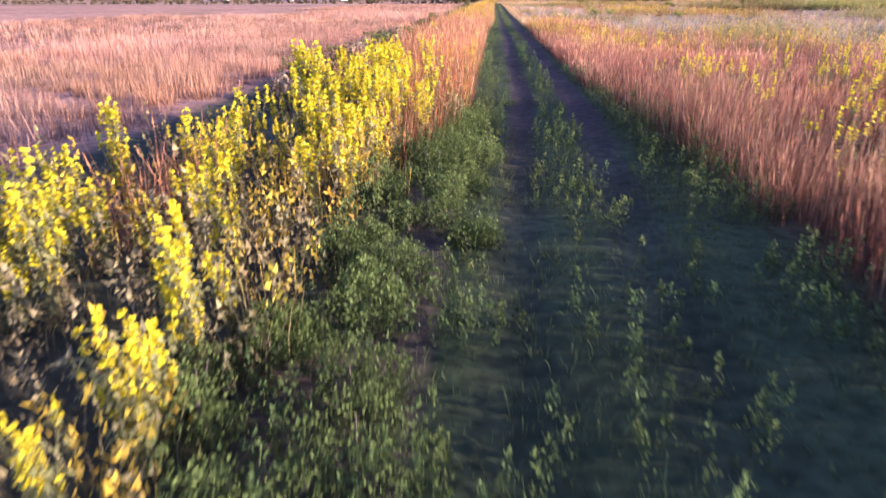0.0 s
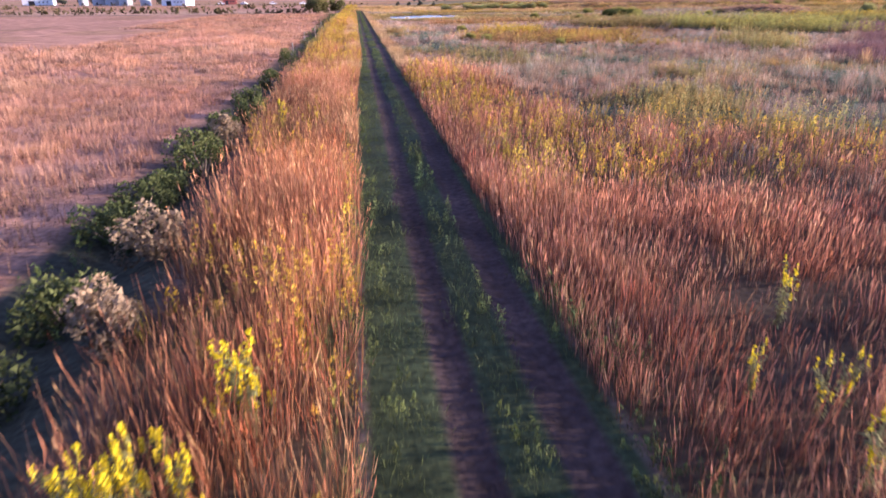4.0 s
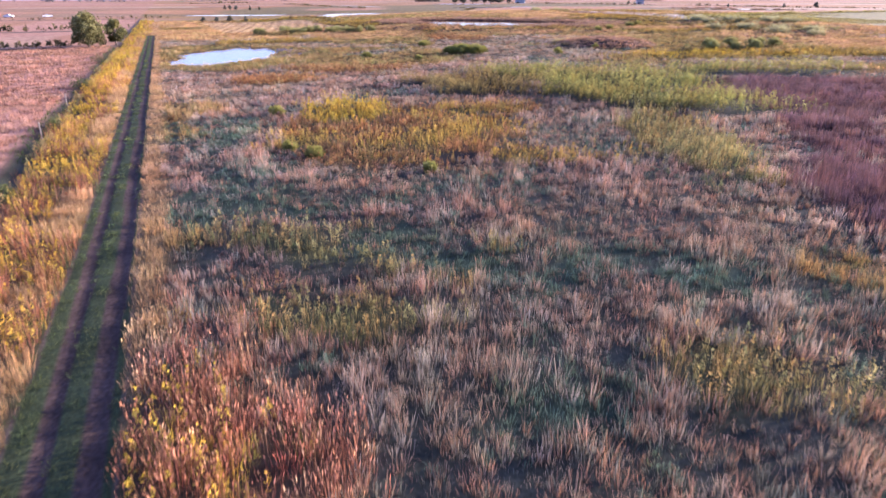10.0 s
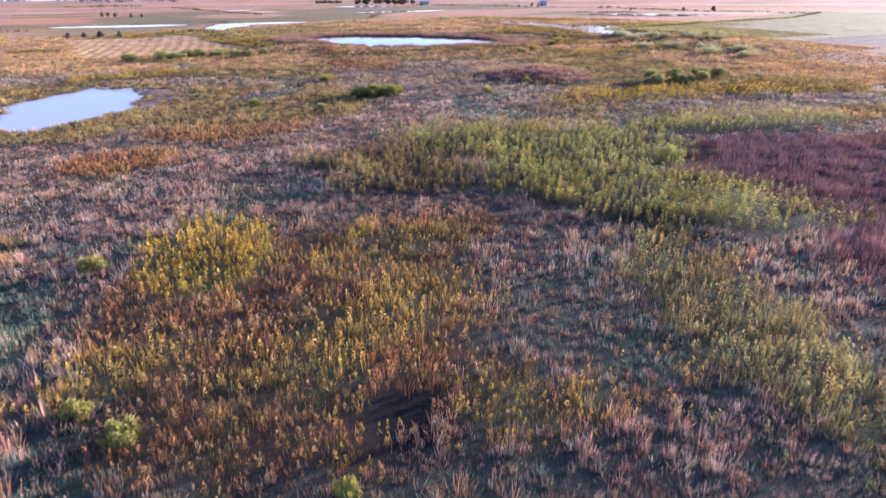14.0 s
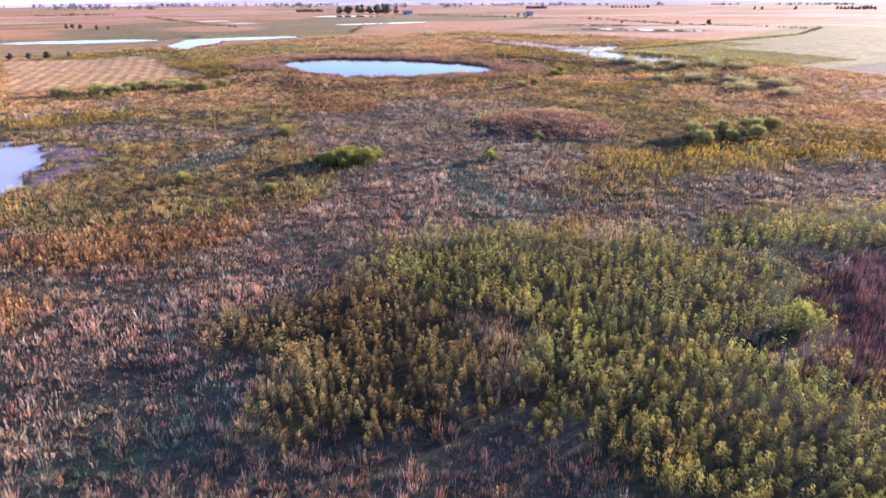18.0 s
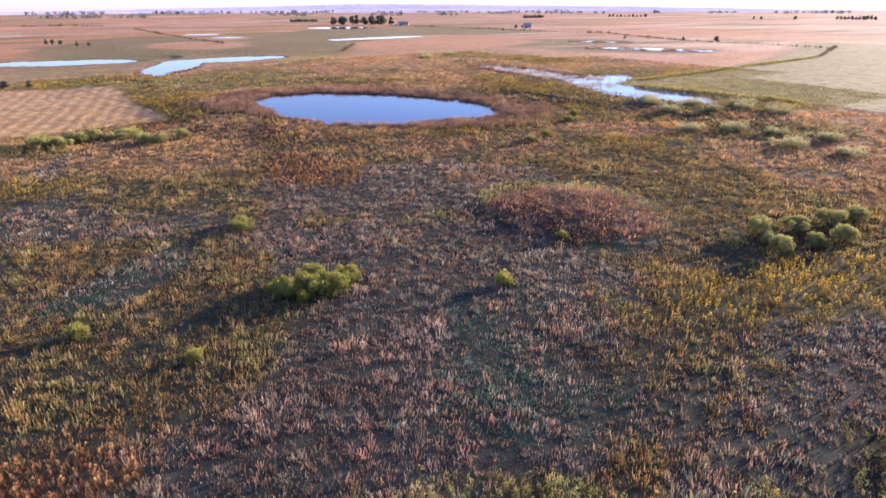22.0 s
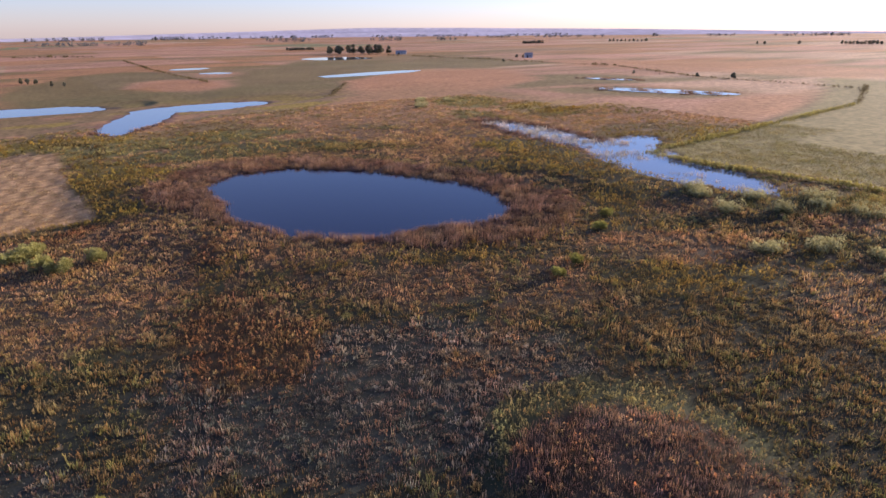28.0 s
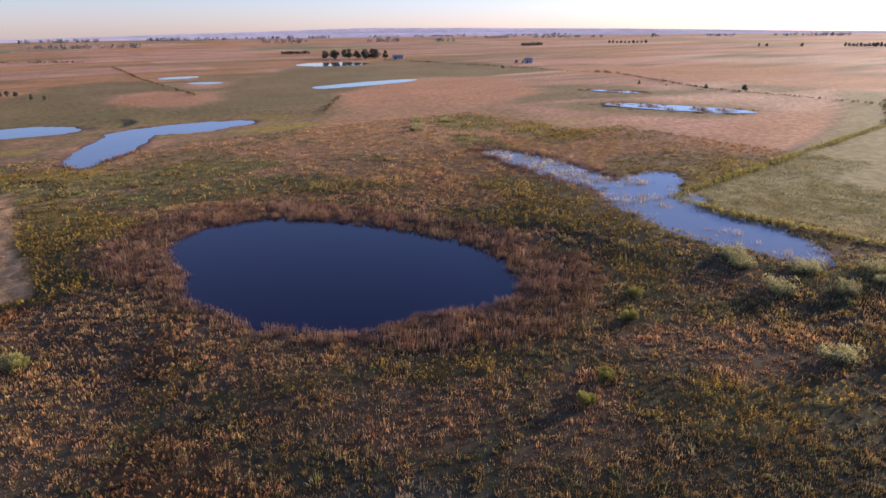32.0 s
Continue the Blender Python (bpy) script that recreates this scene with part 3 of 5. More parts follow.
    c[st] = np.array([0.40, 0.25, 0.115]) * (0.7 + 0.45 * (np.sin((x - 0.2 * y + 0.0006 * (y - 340) ** 2) * 1.7) > 0.1) + 0.3 * (fbm(x, y, 6, 37) - 0.5))[st][:, None]
    # crop on the left of the track
    left = ease(-7.6, -8.6, x)[:, None]
    crop = np.array([0.38, 0.198, 0.12]) * (0.8 + 0.4 * fbm(x, y * 0.6, 12, 17))[:, None]
    weedy = (fbm(x, y, 26, 19) > 0.60)[:, None]
    crop = np.where(weedy, crop * np.array([0.80, 0.84, 0.72]), crop)
    beyond = ease(242, 246, y)[:, None]
    crop = crop * (1 - beyond) + (0.5 * crop + 0.5 * o) * beyond
    c = c * (1 - left) + crop * left
    for line, wide in ((244, 1.6), (330, 3.0), (470, 4.0)):
        m = (np.abs(y - line - 0.02 * x) < wide) & (x < -8)
        c[m] = (0.10, 0.085, 0.055)
    # the track: bare dark soil in the ruts, all darkened further for shade
    t = ((x > BELT[1] + 0.5 * ease(68, 95, y)) & (x < 1.25 + 0.6 * ease(45, 35, y)) & (y < 290))
    c[t] = (0.035, 0.046, 0.02)
    rl, rr = ruts_at(y)
    rut = t & (np.minimum(np.abs(x - rl), np.abs(x - rr) * 0.8) < 0.27 + 0.1 * (fbm(x, y, 1.5, 64) - 0.5))
    c[rut] = (np.array([0.034, 0.042, 0.02]) + np.array([0.018, -0.007, 0.009]) * ease(31, 44, y[rut])[:, None]) * (0.7 + 0.6 * fbm(x, y, 0.9, 62))[rut][:, None]
    # shade in the ditch and behind the verge, put into the soil colour
    ditch = (np.abs(x + 6.75) < 0.8) & (y < 240) | (x < -5.3) & (x > -8.1) & (y > 36) & (y < 56)
    c[ditch] = (0.05, 0.05, 0.03)
    # dark patch puts a hollow's shade into colour; the ground stays level
    hole_shade = ease(-1.6, -0.2, blob(x, y, 23.1, 106.4, 2.0, 1.6))[:, None]
    c = c * (1 - hole_shade) + np.array([0.010, 0.009, 0.009]) * hole_shade
    d, _ = pond_field(x, y)
    shore = (ease(-3, 2, blob(x, y, 25, 207, 8, 14, 10)) * (fbm(x, y, 5, 51) > 0.42))[:, None]
    c = c * (1 - shore) + np.array([0.16, 0.12, 0.145]) * shore
    mud = ease(-2.5, -0.3, d)[:, None]
    c = c * (1 - mud) + np.array([0.075, 0.055, 0.045]) * mud
    return c


# ---- the ground: one sheet to the horizon, finer where the path is near ----
def steps(*runs):
    out = []
    for a, b, s in runs:
        out += list(np.arange(a, b, s))
    return np.array(out)


def far_steps(a, b, s, grow):
    out = []
    while a < b:
        out.append(a)
        a, s = a + s, s * grow
    return np.array(out + [b])


gx = np.concatenate([-far_steps(60, 4400, 8, 1.16)[::-1], steps((-58, -9, 3.0), (-9, -2.4, 0.4), (-2.4, 1.6, 0.13), (1.6, 10, 0.8), (10, 150, 2.0), (150, 225, 2.6)), far_steps(225, 4400, 4, 1.09)])
gy = np.concatenate([-far_steps(0, 400, 15, 1.4)[::-1][:-1], steps((0, 24, 4), (24, 90, 1.0), (90, 330, 2.1), (330, 580, 3.5)), far_steps(580, 4600, 5, 1.045)])
GX, GY = [a.ravel() for a in np.meshgrid(gx, gy)]
GZ = ground_z(GX, GY)
nx, ny = len(gx), len(gy)
idx = np.arange(nx * ny).reshape(ny, nx)
quads = np.stack([idx[:-1, :-1], idx[:-1, 1:], idx[1:, 1:], idx[1:, :-1]], -1).reshape(-1, 4)
ground = new("ground", mesh_of("ground", np.stack([GX, GY, GZ], 1), quads, SOIL, land_tint(GX, GY), smooth=True))
tagged(ground, "flat prairie land with soil, dry litter and a rutted farm track", "ground", kind="structure")

# far hills that close the horizon
az = np.linspace(radians(-40), radians(110), 300)
for dist, rise, tone in ((4150, 52, 3), (3950, 20, 9)):
    top = (4 + rise * np.exp(-((az - 0.55) / 0.42) ** 2)) * (0.8 + 0.4 * fbm(az * 1000, az * 0 + tone, 330, tone))
    sx, sy = np.sin(az), np.cos(az)
    v = np.concatenate([np.stack([sx * (dist - 150), sy * (dist - 150), top * 0 - 8], 1), np.stack([sx * dist, sy * dist, top], 1), np.stack([sx * (dist + 130), sy * (dist + 130), top * 0 - 8], 1)])
    i = np.arange(299)
    f = np.concatenate([np.stack([i, i + 1, i + 301, i + 300], 1), np.stack([i + 300, i + 301, i + 601, i + 600], 1)])
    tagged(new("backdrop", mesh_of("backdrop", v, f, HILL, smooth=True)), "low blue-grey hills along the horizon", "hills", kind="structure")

# ---- water ----
for k, (name, p) in enumerate(PONDS.items()):
    cx, cy = p["blobs"][0][:2]
    level = float(lie(cx, cy)) + p["low"] - 0.04
    x0, x1 = min(b[0] - b[2] for b in p["blobs"]) - 6, max(b[0] + b[2] for b in p["blobs"]) + 6
    y0, y1 = min(b[1] - b[2] for b in p["blobs"]) - 6, max(b[1] + b[2] for b in p["blobs"]) + 6
    s = 1.5 if k < 3 else 3.0
    xs, ys = np.arange(x0, x1, s), np.arange(y0, y1, s)
    X, Y = [a.ravel() for a in np.meshgrid(xs, ys)]
    inside = area(X, Y, p["blobs"], p["wobble"], p["size"], 40 + 3 * k) > -2.2
    ii = np.arange(len(X)).reshape(len(ys), len(xs))
    q = np.stack([ii[:-1, :-1], ii[:-1, 1:], ii[1:, 1:], ii[1:, :-1]], -1).reshape(-1, 4)
    q = q[inside[q].any(1)]
    used, q = np.unique(q, return_inverse=True)
    q = q.reshape(-1, 4)
    tagged(new(name, mesh_of(name, np.stack([X, Y, X * 0 + level], 1)[used], q, p["material"], smooth=True)), p["label"], "pond", kind="structure")
for cx, cy, a, b, turn, label in FAR_PONDS:
    t = np.linspace(0, 2 * math.pi, 48, endpoint=False)
    wob = 1 + 0.35 * (fbm(cx + 9 * np.cos(t), cy + 9 * np.sin(t), 6, 3) - 0.5)
    u, v = a * wob * np.cos(t), b * wob * np.sin(t)
    c, s_ = math.cos(radians(turn)), math.sin(radians(turn))
    X, Y = cx + u * c - v * s_, cy + u * s_ + v * c
    level = float(np.max(ground_z(X, Y))) + 0.12
    verts = np.concatenate([[[cx, cy, level]], np.stack([X, Y, X * 0 + level], 1)])
    tri = np.array([(0, 1 + i, 1 + (i + 1) % 48) for i in range(48)])
    tagged(new("far_pond", mesh_of("far_pond", verts, tri, REEDWATER)), label, "pond", group="far ponds", kind="structure")


# ---- plants in the mass ----
STORE = {k: [[], [], [], 0] for k in NAMES}


def put(kind, verts, faces, tint):
    s = STORE[kind]
    s[0].append(verts.reshape(-1, 3).astype(np.float32))
    s[1].append((faces + s[3]).astype(np.int32))
    s[2].append(tint.reshape(-1, 3).astype(np.float32))
    s[3] += verts.size // 3


def blades(kind, x, y, z, h, w, way, lean, tone, fine, foot, tip, head=0.0):
    """Blades of grass: bent strips of three triangles, or single triangles where they are far."""
    n = len(x)
    dx, dy = np.cos(way), np.sin(way)
    turn = rng.uniform(0, math.pi, n)
    ux, uy = np.cos(turn), np.sin(turn)
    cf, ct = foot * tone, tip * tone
    up = np.sqrt(np.maximum(0.1, 1 - lean ** 2 * 0.7))
    base = np.stack([x, y, z - 0.03], 1)
    side = np.stack([ux, uy, ux * 0], 1) * (w / 2)[:, None]
    mid = base + np.stack([dx * lean * h * 0.30, dy * lean * h * 0.30, h * 0.55 * up], 1)
    top = base + np.stack([dx * lean * h, dy * lean * h, h * up], 1)
    if head and fine < 12:
        q = rng.uniform(0, 1, n) < 0.28
        s2, a = (side * (1.3 + 0.06 * fine))[q], top[q]
        d = np.stack([dx * lean, dy * lean, up], 1)[q] * rng.uniform(0.08, 0.17, q.sum())[:, None]
        pale = (ct * np.array([1.1, 1.14, 1.14]))[q]
        o = np.arange(q.sum())[:, None] * 4
        put(kind, np.stack([a - d * 0.6, a - s2, a + s2, a + d], 1), np.concatenate([o + np.array([0, 2, 1]), o + np.array([1, 2, 3])]), np.repeat(pale[:, None, :], 4, 1))
    if fine < 6:
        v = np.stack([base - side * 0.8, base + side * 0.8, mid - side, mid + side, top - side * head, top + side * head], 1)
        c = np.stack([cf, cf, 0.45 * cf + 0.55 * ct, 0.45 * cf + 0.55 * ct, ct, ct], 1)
        o = np.arange(n)[:, None] * 6
        f = np.concatenate([o + np.array([0, 1, 3]), o + np.array([0, 3, 2]), o + np.array([2, 3, 5]), o + np.array([2, 5, 4])])
    elif fine >= 8:
        v = np.stack([base - side, base + side, top], 1)
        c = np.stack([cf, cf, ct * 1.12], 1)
        f = np.arange(n * 3).reshape(-1, 3)
    else:
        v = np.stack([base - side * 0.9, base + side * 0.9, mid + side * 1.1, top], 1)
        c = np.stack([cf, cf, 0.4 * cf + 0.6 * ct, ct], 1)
        o = np.arange(n)[:, None] * 4
        f = np.concatenate([o + np.array([0, 1, 2]), o + np.array([0, 2, 3])])
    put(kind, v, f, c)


def leaves(kind, x, y, z, h, r, size, count, tone, foot, tip):
    """Upright plumes of small leaves round each place."""
    n = len(x)
    bushy = kind in ("green", "bronze")
    t = rng.uniform(0.10, 1.0, (n, count)) ** (0.62 if bushy else 0.8)
    a = rng.uniform(0, 2 * math.pi, (n, count))
    taper = np.sqrt(np.clip(1.04 - t, 0.04, 1)) * (0.55 + 0.75 * t) if bushy else np.clip(1.15 - t, 0.1, 1)
    rad = r[:, None] * np.sqrt(rng.uniform(0, 1, (n, count))) * taper
    p = np.stack([x[:, None] + rad * np.cos(a), y[:, None] + rad * np.sin(a), z[:, None] + h[:, None] * t], -1).reshape(-1, 3)
    m = n * count
    s = np.repeat(size, count) * rng.uniform(0.6, 1.35, m)
    d = rng.standard_normal((m, 3)) * 0.5 + np.array([0, 0, 0.9])
    d /= np.linalg.norm(d, axis=1)[:, None]
    e = np.cross(d, rng.standard_normal((m, 3)))
    e /= np.linalg.norm(e, axis=1)[:, None] + 1e-9
    v = np.stack([p - e * s[:, None] * 0.3, p + e * s[:, None] * 0.3, p + d * s[:, None]], 1)
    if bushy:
        # steep ramp to a dark base puts the shade between plumes into colour
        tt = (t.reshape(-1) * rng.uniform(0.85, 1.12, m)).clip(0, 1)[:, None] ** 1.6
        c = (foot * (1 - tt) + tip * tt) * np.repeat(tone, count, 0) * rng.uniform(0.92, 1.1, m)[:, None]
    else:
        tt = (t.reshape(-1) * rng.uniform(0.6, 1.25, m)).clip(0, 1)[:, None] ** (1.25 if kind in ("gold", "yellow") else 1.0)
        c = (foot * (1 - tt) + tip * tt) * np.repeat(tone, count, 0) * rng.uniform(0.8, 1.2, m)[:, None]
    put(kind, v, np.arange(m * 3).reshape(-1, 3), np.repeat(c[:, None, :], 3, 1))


def hues(x, y, n):
    """Warmer and cooler plants, by patches and one by one."""
    a = 0.5 * (fbm(x, y, 3.1, 63) - 0.5) + rng.normal(0, 0.09, n)
    b = 0.4 * (fbm(x, y, 5.3, 65) - 0.5) + rng.normal(0, 0.05, n)
    return np.stack([1 + 0.55 * a, 1 + 0 * a - 0.25 * b, 1 - 0.45 * a + 0.5 * b], 1).clip(0.4, 1.7)


def sow(x0, x1, y0, y1, s, thick=1.0, only=None, keep=None):
    """Fills a stretch of the plan with plants; s: the scale of detail, about the metres from which it is seen."""
    per = full = 10 if s < 8 else 20
    n = int((x1 - x0) * (y1 - y0) * (760.0 if s < 6 else 950.0 if s < 8 else 1750.0 if s < 40 else 1600.0) / s / per * thick * (1.75 if s >= 32 else 1.15 if s >= 8 else 1.0))
    x, y = rng.uniform(x0, x1, n), rng.uniform(y0, y1, n)
    if keep is not None:
        m = keep(x, y)
        x, y = x[m], y[m]
    k = which(x, y) if only is None else np.full(len(x), NAMES.index(only))
    clump = 0.6 * fbm(x, y, 1.5, 55) + 0.4 * vnoise(x, y, 4.5, 54)
    clump = np.clip(0.5 + 1.7 * (clump - 0.5), 0, 1)
    broad = fbm(x, y, 9.0, 57)
    for i, name in enumerate(NAMES):
        K = KINDS[name]
        m = (k == i)
        tufted = K["form"] == "tuft" and name not in ("track", "hay")
        if name == "red":
            m &= clump > 0.32 * rng.uniform(0, 1, len(x))
        per = (15 if s < 32 else 9) if tufted else full if s < 32 else 12
        if not m.any():
            continue
        X, Y = x[m], y[m]
        Z = ground_z(X, Y)
        N = len(X)
        # tall clumps lighter, low gaps darker: shade between tufts put into the tint
        tone = ((0.65 + 0.6 * clump[m] + 0.3 * (broad[m] - 0.5)) * (rng.uniform(0.6, 1.4, N) if s < 32 else rng.uniform(0.5, 1.5, N)))[:, None] * hues(X, Y, N)
        if s >= 37:
            tone = tone * (0.98 if name == "tan" else 1.05 if name in ("swale", "hay", "stubble", "rust") else 0.88 if name == "yellow" else 0.88 if name in ("meadow", "fen") else 0.82)
            if name in ("meadow", "fen", "reed"):
                tone = tone * np.array([[0.955, 1.02, 0.98]])
        if name in ("green", "bronze"):
            tone = tone * rng.uniform(0.7, 1.2, (N, 1))
        if name == "red":
            tone = tone * np.where((X < 0)[:, None], np.array([[1.02, 0.97, 0.94]]), np.array([[1.0, 0.93, 1.0]]))
        if name in MIX:
            lot = (0.55 * rng.uniform(0, 1, N) + 0.9 * (fbm(X, Y, 2.6 if s < 32 else 8.0, 66) - 0.5) * (1.0 if s < 32 else 1.3) + 0.22).clip(0, 0.999)
            edges = np.cumsum([q[0] for q in MIX[name]])
            tone = tone * np.array([q[1] for q in MIX[name]])[np.searchsorted(edges, lot).clip(0, len(edges) - 1)]
        H = K["h"] * (0.55 + 0.9 * clump[m]) * (1 + K["hv"] * rng.standard_normal(N)).clip(0.45, 1.7)
        if name == "straw":
            H = H * np.where((X > 0) & (Y > 80), 0.6, 1.0)
        if name in ("meadow", "fen"):
            tussock = vnoise(X, Y, 1.15, 58)
            H = H * ((0.45 + 1.15 * tussock) if s < 32 else (0.78 + 0.5 * tussock))
            # grass low between tussocks is tinted darker, as shaded gaps
            tone = tone * (0.66 + 0.68 * tussock)[:, None]
        if name == "red":
            H = H * np.where(X > 3.4, 0.8, 1.0) * np.where((X > 0) & (X < 2.4), 0.78, 1.0) * np.where((X > 0) & (Y > 46), 0.72, 1.0)
        if name in ("reed", "rust", "olive"):
            low = (Y > 165) & (X > 80) & (X < 110) & (Y < 202)
            H = H * np.where(low, 0.55, 1.0)
            tone = tone * np.where(low, 1.3, 1.0)[:, None]
        if name == "stubble":
            tone = tone * (0.72 + 0.55 * (np.sin((X - 0.2 * Y + 0.0006 * (Y - 340) ** 2) * 1.7) > 0.1))[:, None]
        foot, tip = np.array(K["foot"]), np.array(K["tip"])
        if K["form"] in ("plume", "leafy"):
            bushy = name in ("green", "bronze")
            count = 40 if K["form"] == "leafy" else (84 if s < 30 else 46) if bushy else 30 if s < 35 else 20
            pick = rng.uniform(0, 1, N) < ({"green": 0.9, "bronze": 0.9, "forb": 0.72, "gold": 0.85, "olive": 0.7, "yellow": 0.75, "rust": 0.6}.get(name, 0.35) if K["form"] == "plume" else 0.8)
            leaves(name, X[pick], Y[pick], Z[pick], H[pick], (0.13 * H[pick] + 0.003 * s + 0.03) if bushy else (0.12 * H[pick] + 0.0035 * s + 0.05), (0.045 + 0.0020 * s) * (0.62 if K["form"] == "leafy" else 0.74 if bushy else 0.92 if s >= 35 else 1.0) * np.ones(pick.sum()), count, tone[pick], foot, tip)
            if bushy:
                continue
            if K["form"] == "plume":
                X, Y, Z, H, tone, N = X[~pick], Y[~pick], Z[~pick], H[~pick] * 0.8, tone[~pick], int((~pick).sum())
            else:
                continue
        X, Y, Z, H, tone = [np.repeat(q, per, 0) for q in (X, Y, Z, H, tone)]
        M = N * per
        spread = (0.07 if K["form"] == "tuft" else 0.17) + (0.012 if name == "hay" else 0.0035) * s
        if tufted:
            wide = (0.11 + (0.0032 if s < 32 else 0.0050) * s) * np.repeat(rng.uniform(0.6, 1.5, N), per)
            stray = np.where(rng.uniform(0, 1, M) < 0.28, 1.7, 0.55)
            ox, oy = rng.normal(0, 1, M) * wide * stray, rng.normal(0, 1, M) * wide * stray
            away = np.hypot(ox, oy) / wide
            H = H * np.exp(-0.3 * np.minimum(away, 1.6) ** 2) * (1.15 if s < 32 else 0.95)
        else:
            ox, oy = rng.normal(0, spread, M), rng.normal(0, spread, M)
            away = 0.5
        way = np.where(rng.uniform(0, 1, M) < 0.8, np.arctan2(oy, ox), rng.uniform(0, 6.28, M))
        lean = (K["lean"] * rng.uniform(0.15, 1.15, M) * (0.5 + 0.5 * away)).clip(0, 1.0)
        w = (0.0024 + (0.0010 if s < 10 else (0.00155 if s < 32 else 0.0019) if K["form"] == "tuft" else 0.0012) * s) * rng.uniform(0.7, 1.35, M)
        X, Y = X + ox, Y + oy
        if name not in ("track", "weed"):
            ok = ~((X > BELT[1] + 0.5 * ease(68, 95, Y)) & (X < 1.22 + 0.62 * ease(45, 35, Y)) & (Y < 288))
            X, Y, Z, H, w, way, lean, tone = [q[ok] for q in (X, Y, Z, H, w, way, lean, tone)]
            M = len(X)
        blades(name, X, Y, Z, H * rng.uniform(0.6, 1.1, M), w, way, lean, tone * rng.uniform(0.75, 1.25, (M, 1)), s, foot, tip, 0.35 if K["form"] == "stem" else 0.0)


# the verge and the tall grass that the camera passes first
sow(-7.2, -1.9, 26, 48, 5.0, 1.2)
sow(-7.2, -1.9, 48, 80, 8.0, 1.1)
sow(1.2, 3.2, 26, 62, 5.5, 1.35)
sow(-3.6, -1.7, 30, 62, 5.5, 0.6)
sow(-1.95, -1.6, 40, 80, 8.0, 1.2)
sow(-1.95, -1.15, 76, 130, 14.0, 1.2)
sow(-1.95, -1.15, 130, 236, 30.0, 1.3)
sow(-7.2, -1.9, 80, 130, 16.0)
sow(-7.2, -1.9, 130, 236, 30.0, 1.3)
sow(1.1, 8, 26, 48, 5.5)
sow(8, 22, 26, 48, 9.0)
sow(1.1, 22, 48, 66, 8.5)
sow(22, 46, 34, 66, 19.0)
# the near marsh
sow(1.1, 32, 66, 88, 11.5, 1.2)
sow(32, 62, 60, 92, 26.0)
sow(1.1, 46, 88, 112, 16.0, 1.2)
sow(46, 110, 88, 118, 30.0)
sow(1.1, 58, 112, 140, 24.0, 1.2)
sow(58, 130, 118, 140, 35.0)
sow(1.1, 70, 140, 172, 33.0, 1.25)
sow(70, 160, 140, 172, 41.0, 1.15)
sow(44, 125, 20, 90, 80.0, 0.3)
sow(108, 190, 70, 172, 110.0, 0.35)
sow(1.3, 46, 8, 36, 40.0, 0.4)
sow(-7.2, -2, 4, 26, 20.0, 0.5)
# the far marsh and the pond
sow(1.1, 135, 172, 212, 37.0, 1.15)
sow(135, 205, 172, 212, 60.0, 0.8)
sow(1.1, 160, 212, 252, 50.0, 1.0)
sow(160, 240, 205, 252, 80.0, 0.7)
sow(-6, 170, 252, 330, 72.0, 0.9)
sow(-6, 1.1, 236, 252, 60.0, 0.8)
sow(170, 270, 252, 345, 105.0, 0.5)
sow(-6, 250, 330, 420, 150.0, 0.42)
# the track's short grass and the leafy weeds beside it
ruts = lambda x, y: (np.minimum(np.abs(x - ruts_at(y)[0]), np.abs(x - ruts_at(y)[1]) * 0.8) > (0.20 + 0.22 * vnoise(x, y, 0.9, 77)) * (0.15 + 0.85 * ease(33, 46, y + 6 * vnoise(x, y, 1.4, 78))))
sow(-2.1, 1.3, 4, 26, 14.0, 0.8, "track", ruts)
sow(-2.1, 1.9, 26, 50, 3.4, 1.2, "track", ruts)
sow(-2.1, 1.3, 50, 72, 4.5, 1.0, "track", ruts)
sow(-2.1, 1.3, 72, 100, 8.0, 1.0, "track", ruts)
sow(-1.3, 1.3, 100, 288, 18.0, 0.8, "track", ruts)
edge_l = lambda x, y: (vnoise(x, y, 1.3, 88) > 0.26 + 0.12 * rng.uniform(-1, 1, len(x))) & (x < -1.05 - 0.4 * vnoise(x, y, 1.3, 5))
sow(-2.9, -1.1, 27, 42, 3.0, 2.0, "weed", edge_l)
sow(-2.3, -1.3, 42, 75, 4.0, 0.8, "weed", edge_l)
sow(-7.6, -6.3, 40, 120, 9.0, 0.8, "weed", lambda x, y: vnoise(x, y, 2.6, 24) > 0.5)
sow(-8.2, -6.8, 120, 236, 24.0, 0.8, "weed", lambda x, y: vnoise(x, y, 4, 24) > 0.3)
# pale reeds that stand in the long pond
stand_in = lambda x, y: (pond_field(x, y)[0] > 0.2) & (vnoise(x, y, 2.2, 48) > 0.72 - 0.44 * ease(262, 282, y) * ease(205, 196, x)) & (vnoise(x, y, 9.0, 49) > 0.28)
sow(170, 210, 226, 338, 90.0, 0.55, "pale", stand_in)
# reeds in the far weedy ponds
for cx, cy, a, b, turn in ((334, 367, 34, 11, -68), (381, 444, 18, 6, -75)):
    wet = lambda x, y: (blob(x, y, cx, cy, a * 1.15, b * 1.2, turn) > -1.5) & (fbm(x, y, 7, 46) > 0.57)
    sow(cx - 36, cx + 36, cy - 36, cy + 36, 190.0, 0.7, "reed", wet)
sow(-0.5, 0.5, 27, 60, 3.5, 0.7, "weed", lambda x, y: (vnoise(x, y, 0.8, 79) > 0.5) & ruts(x, y))
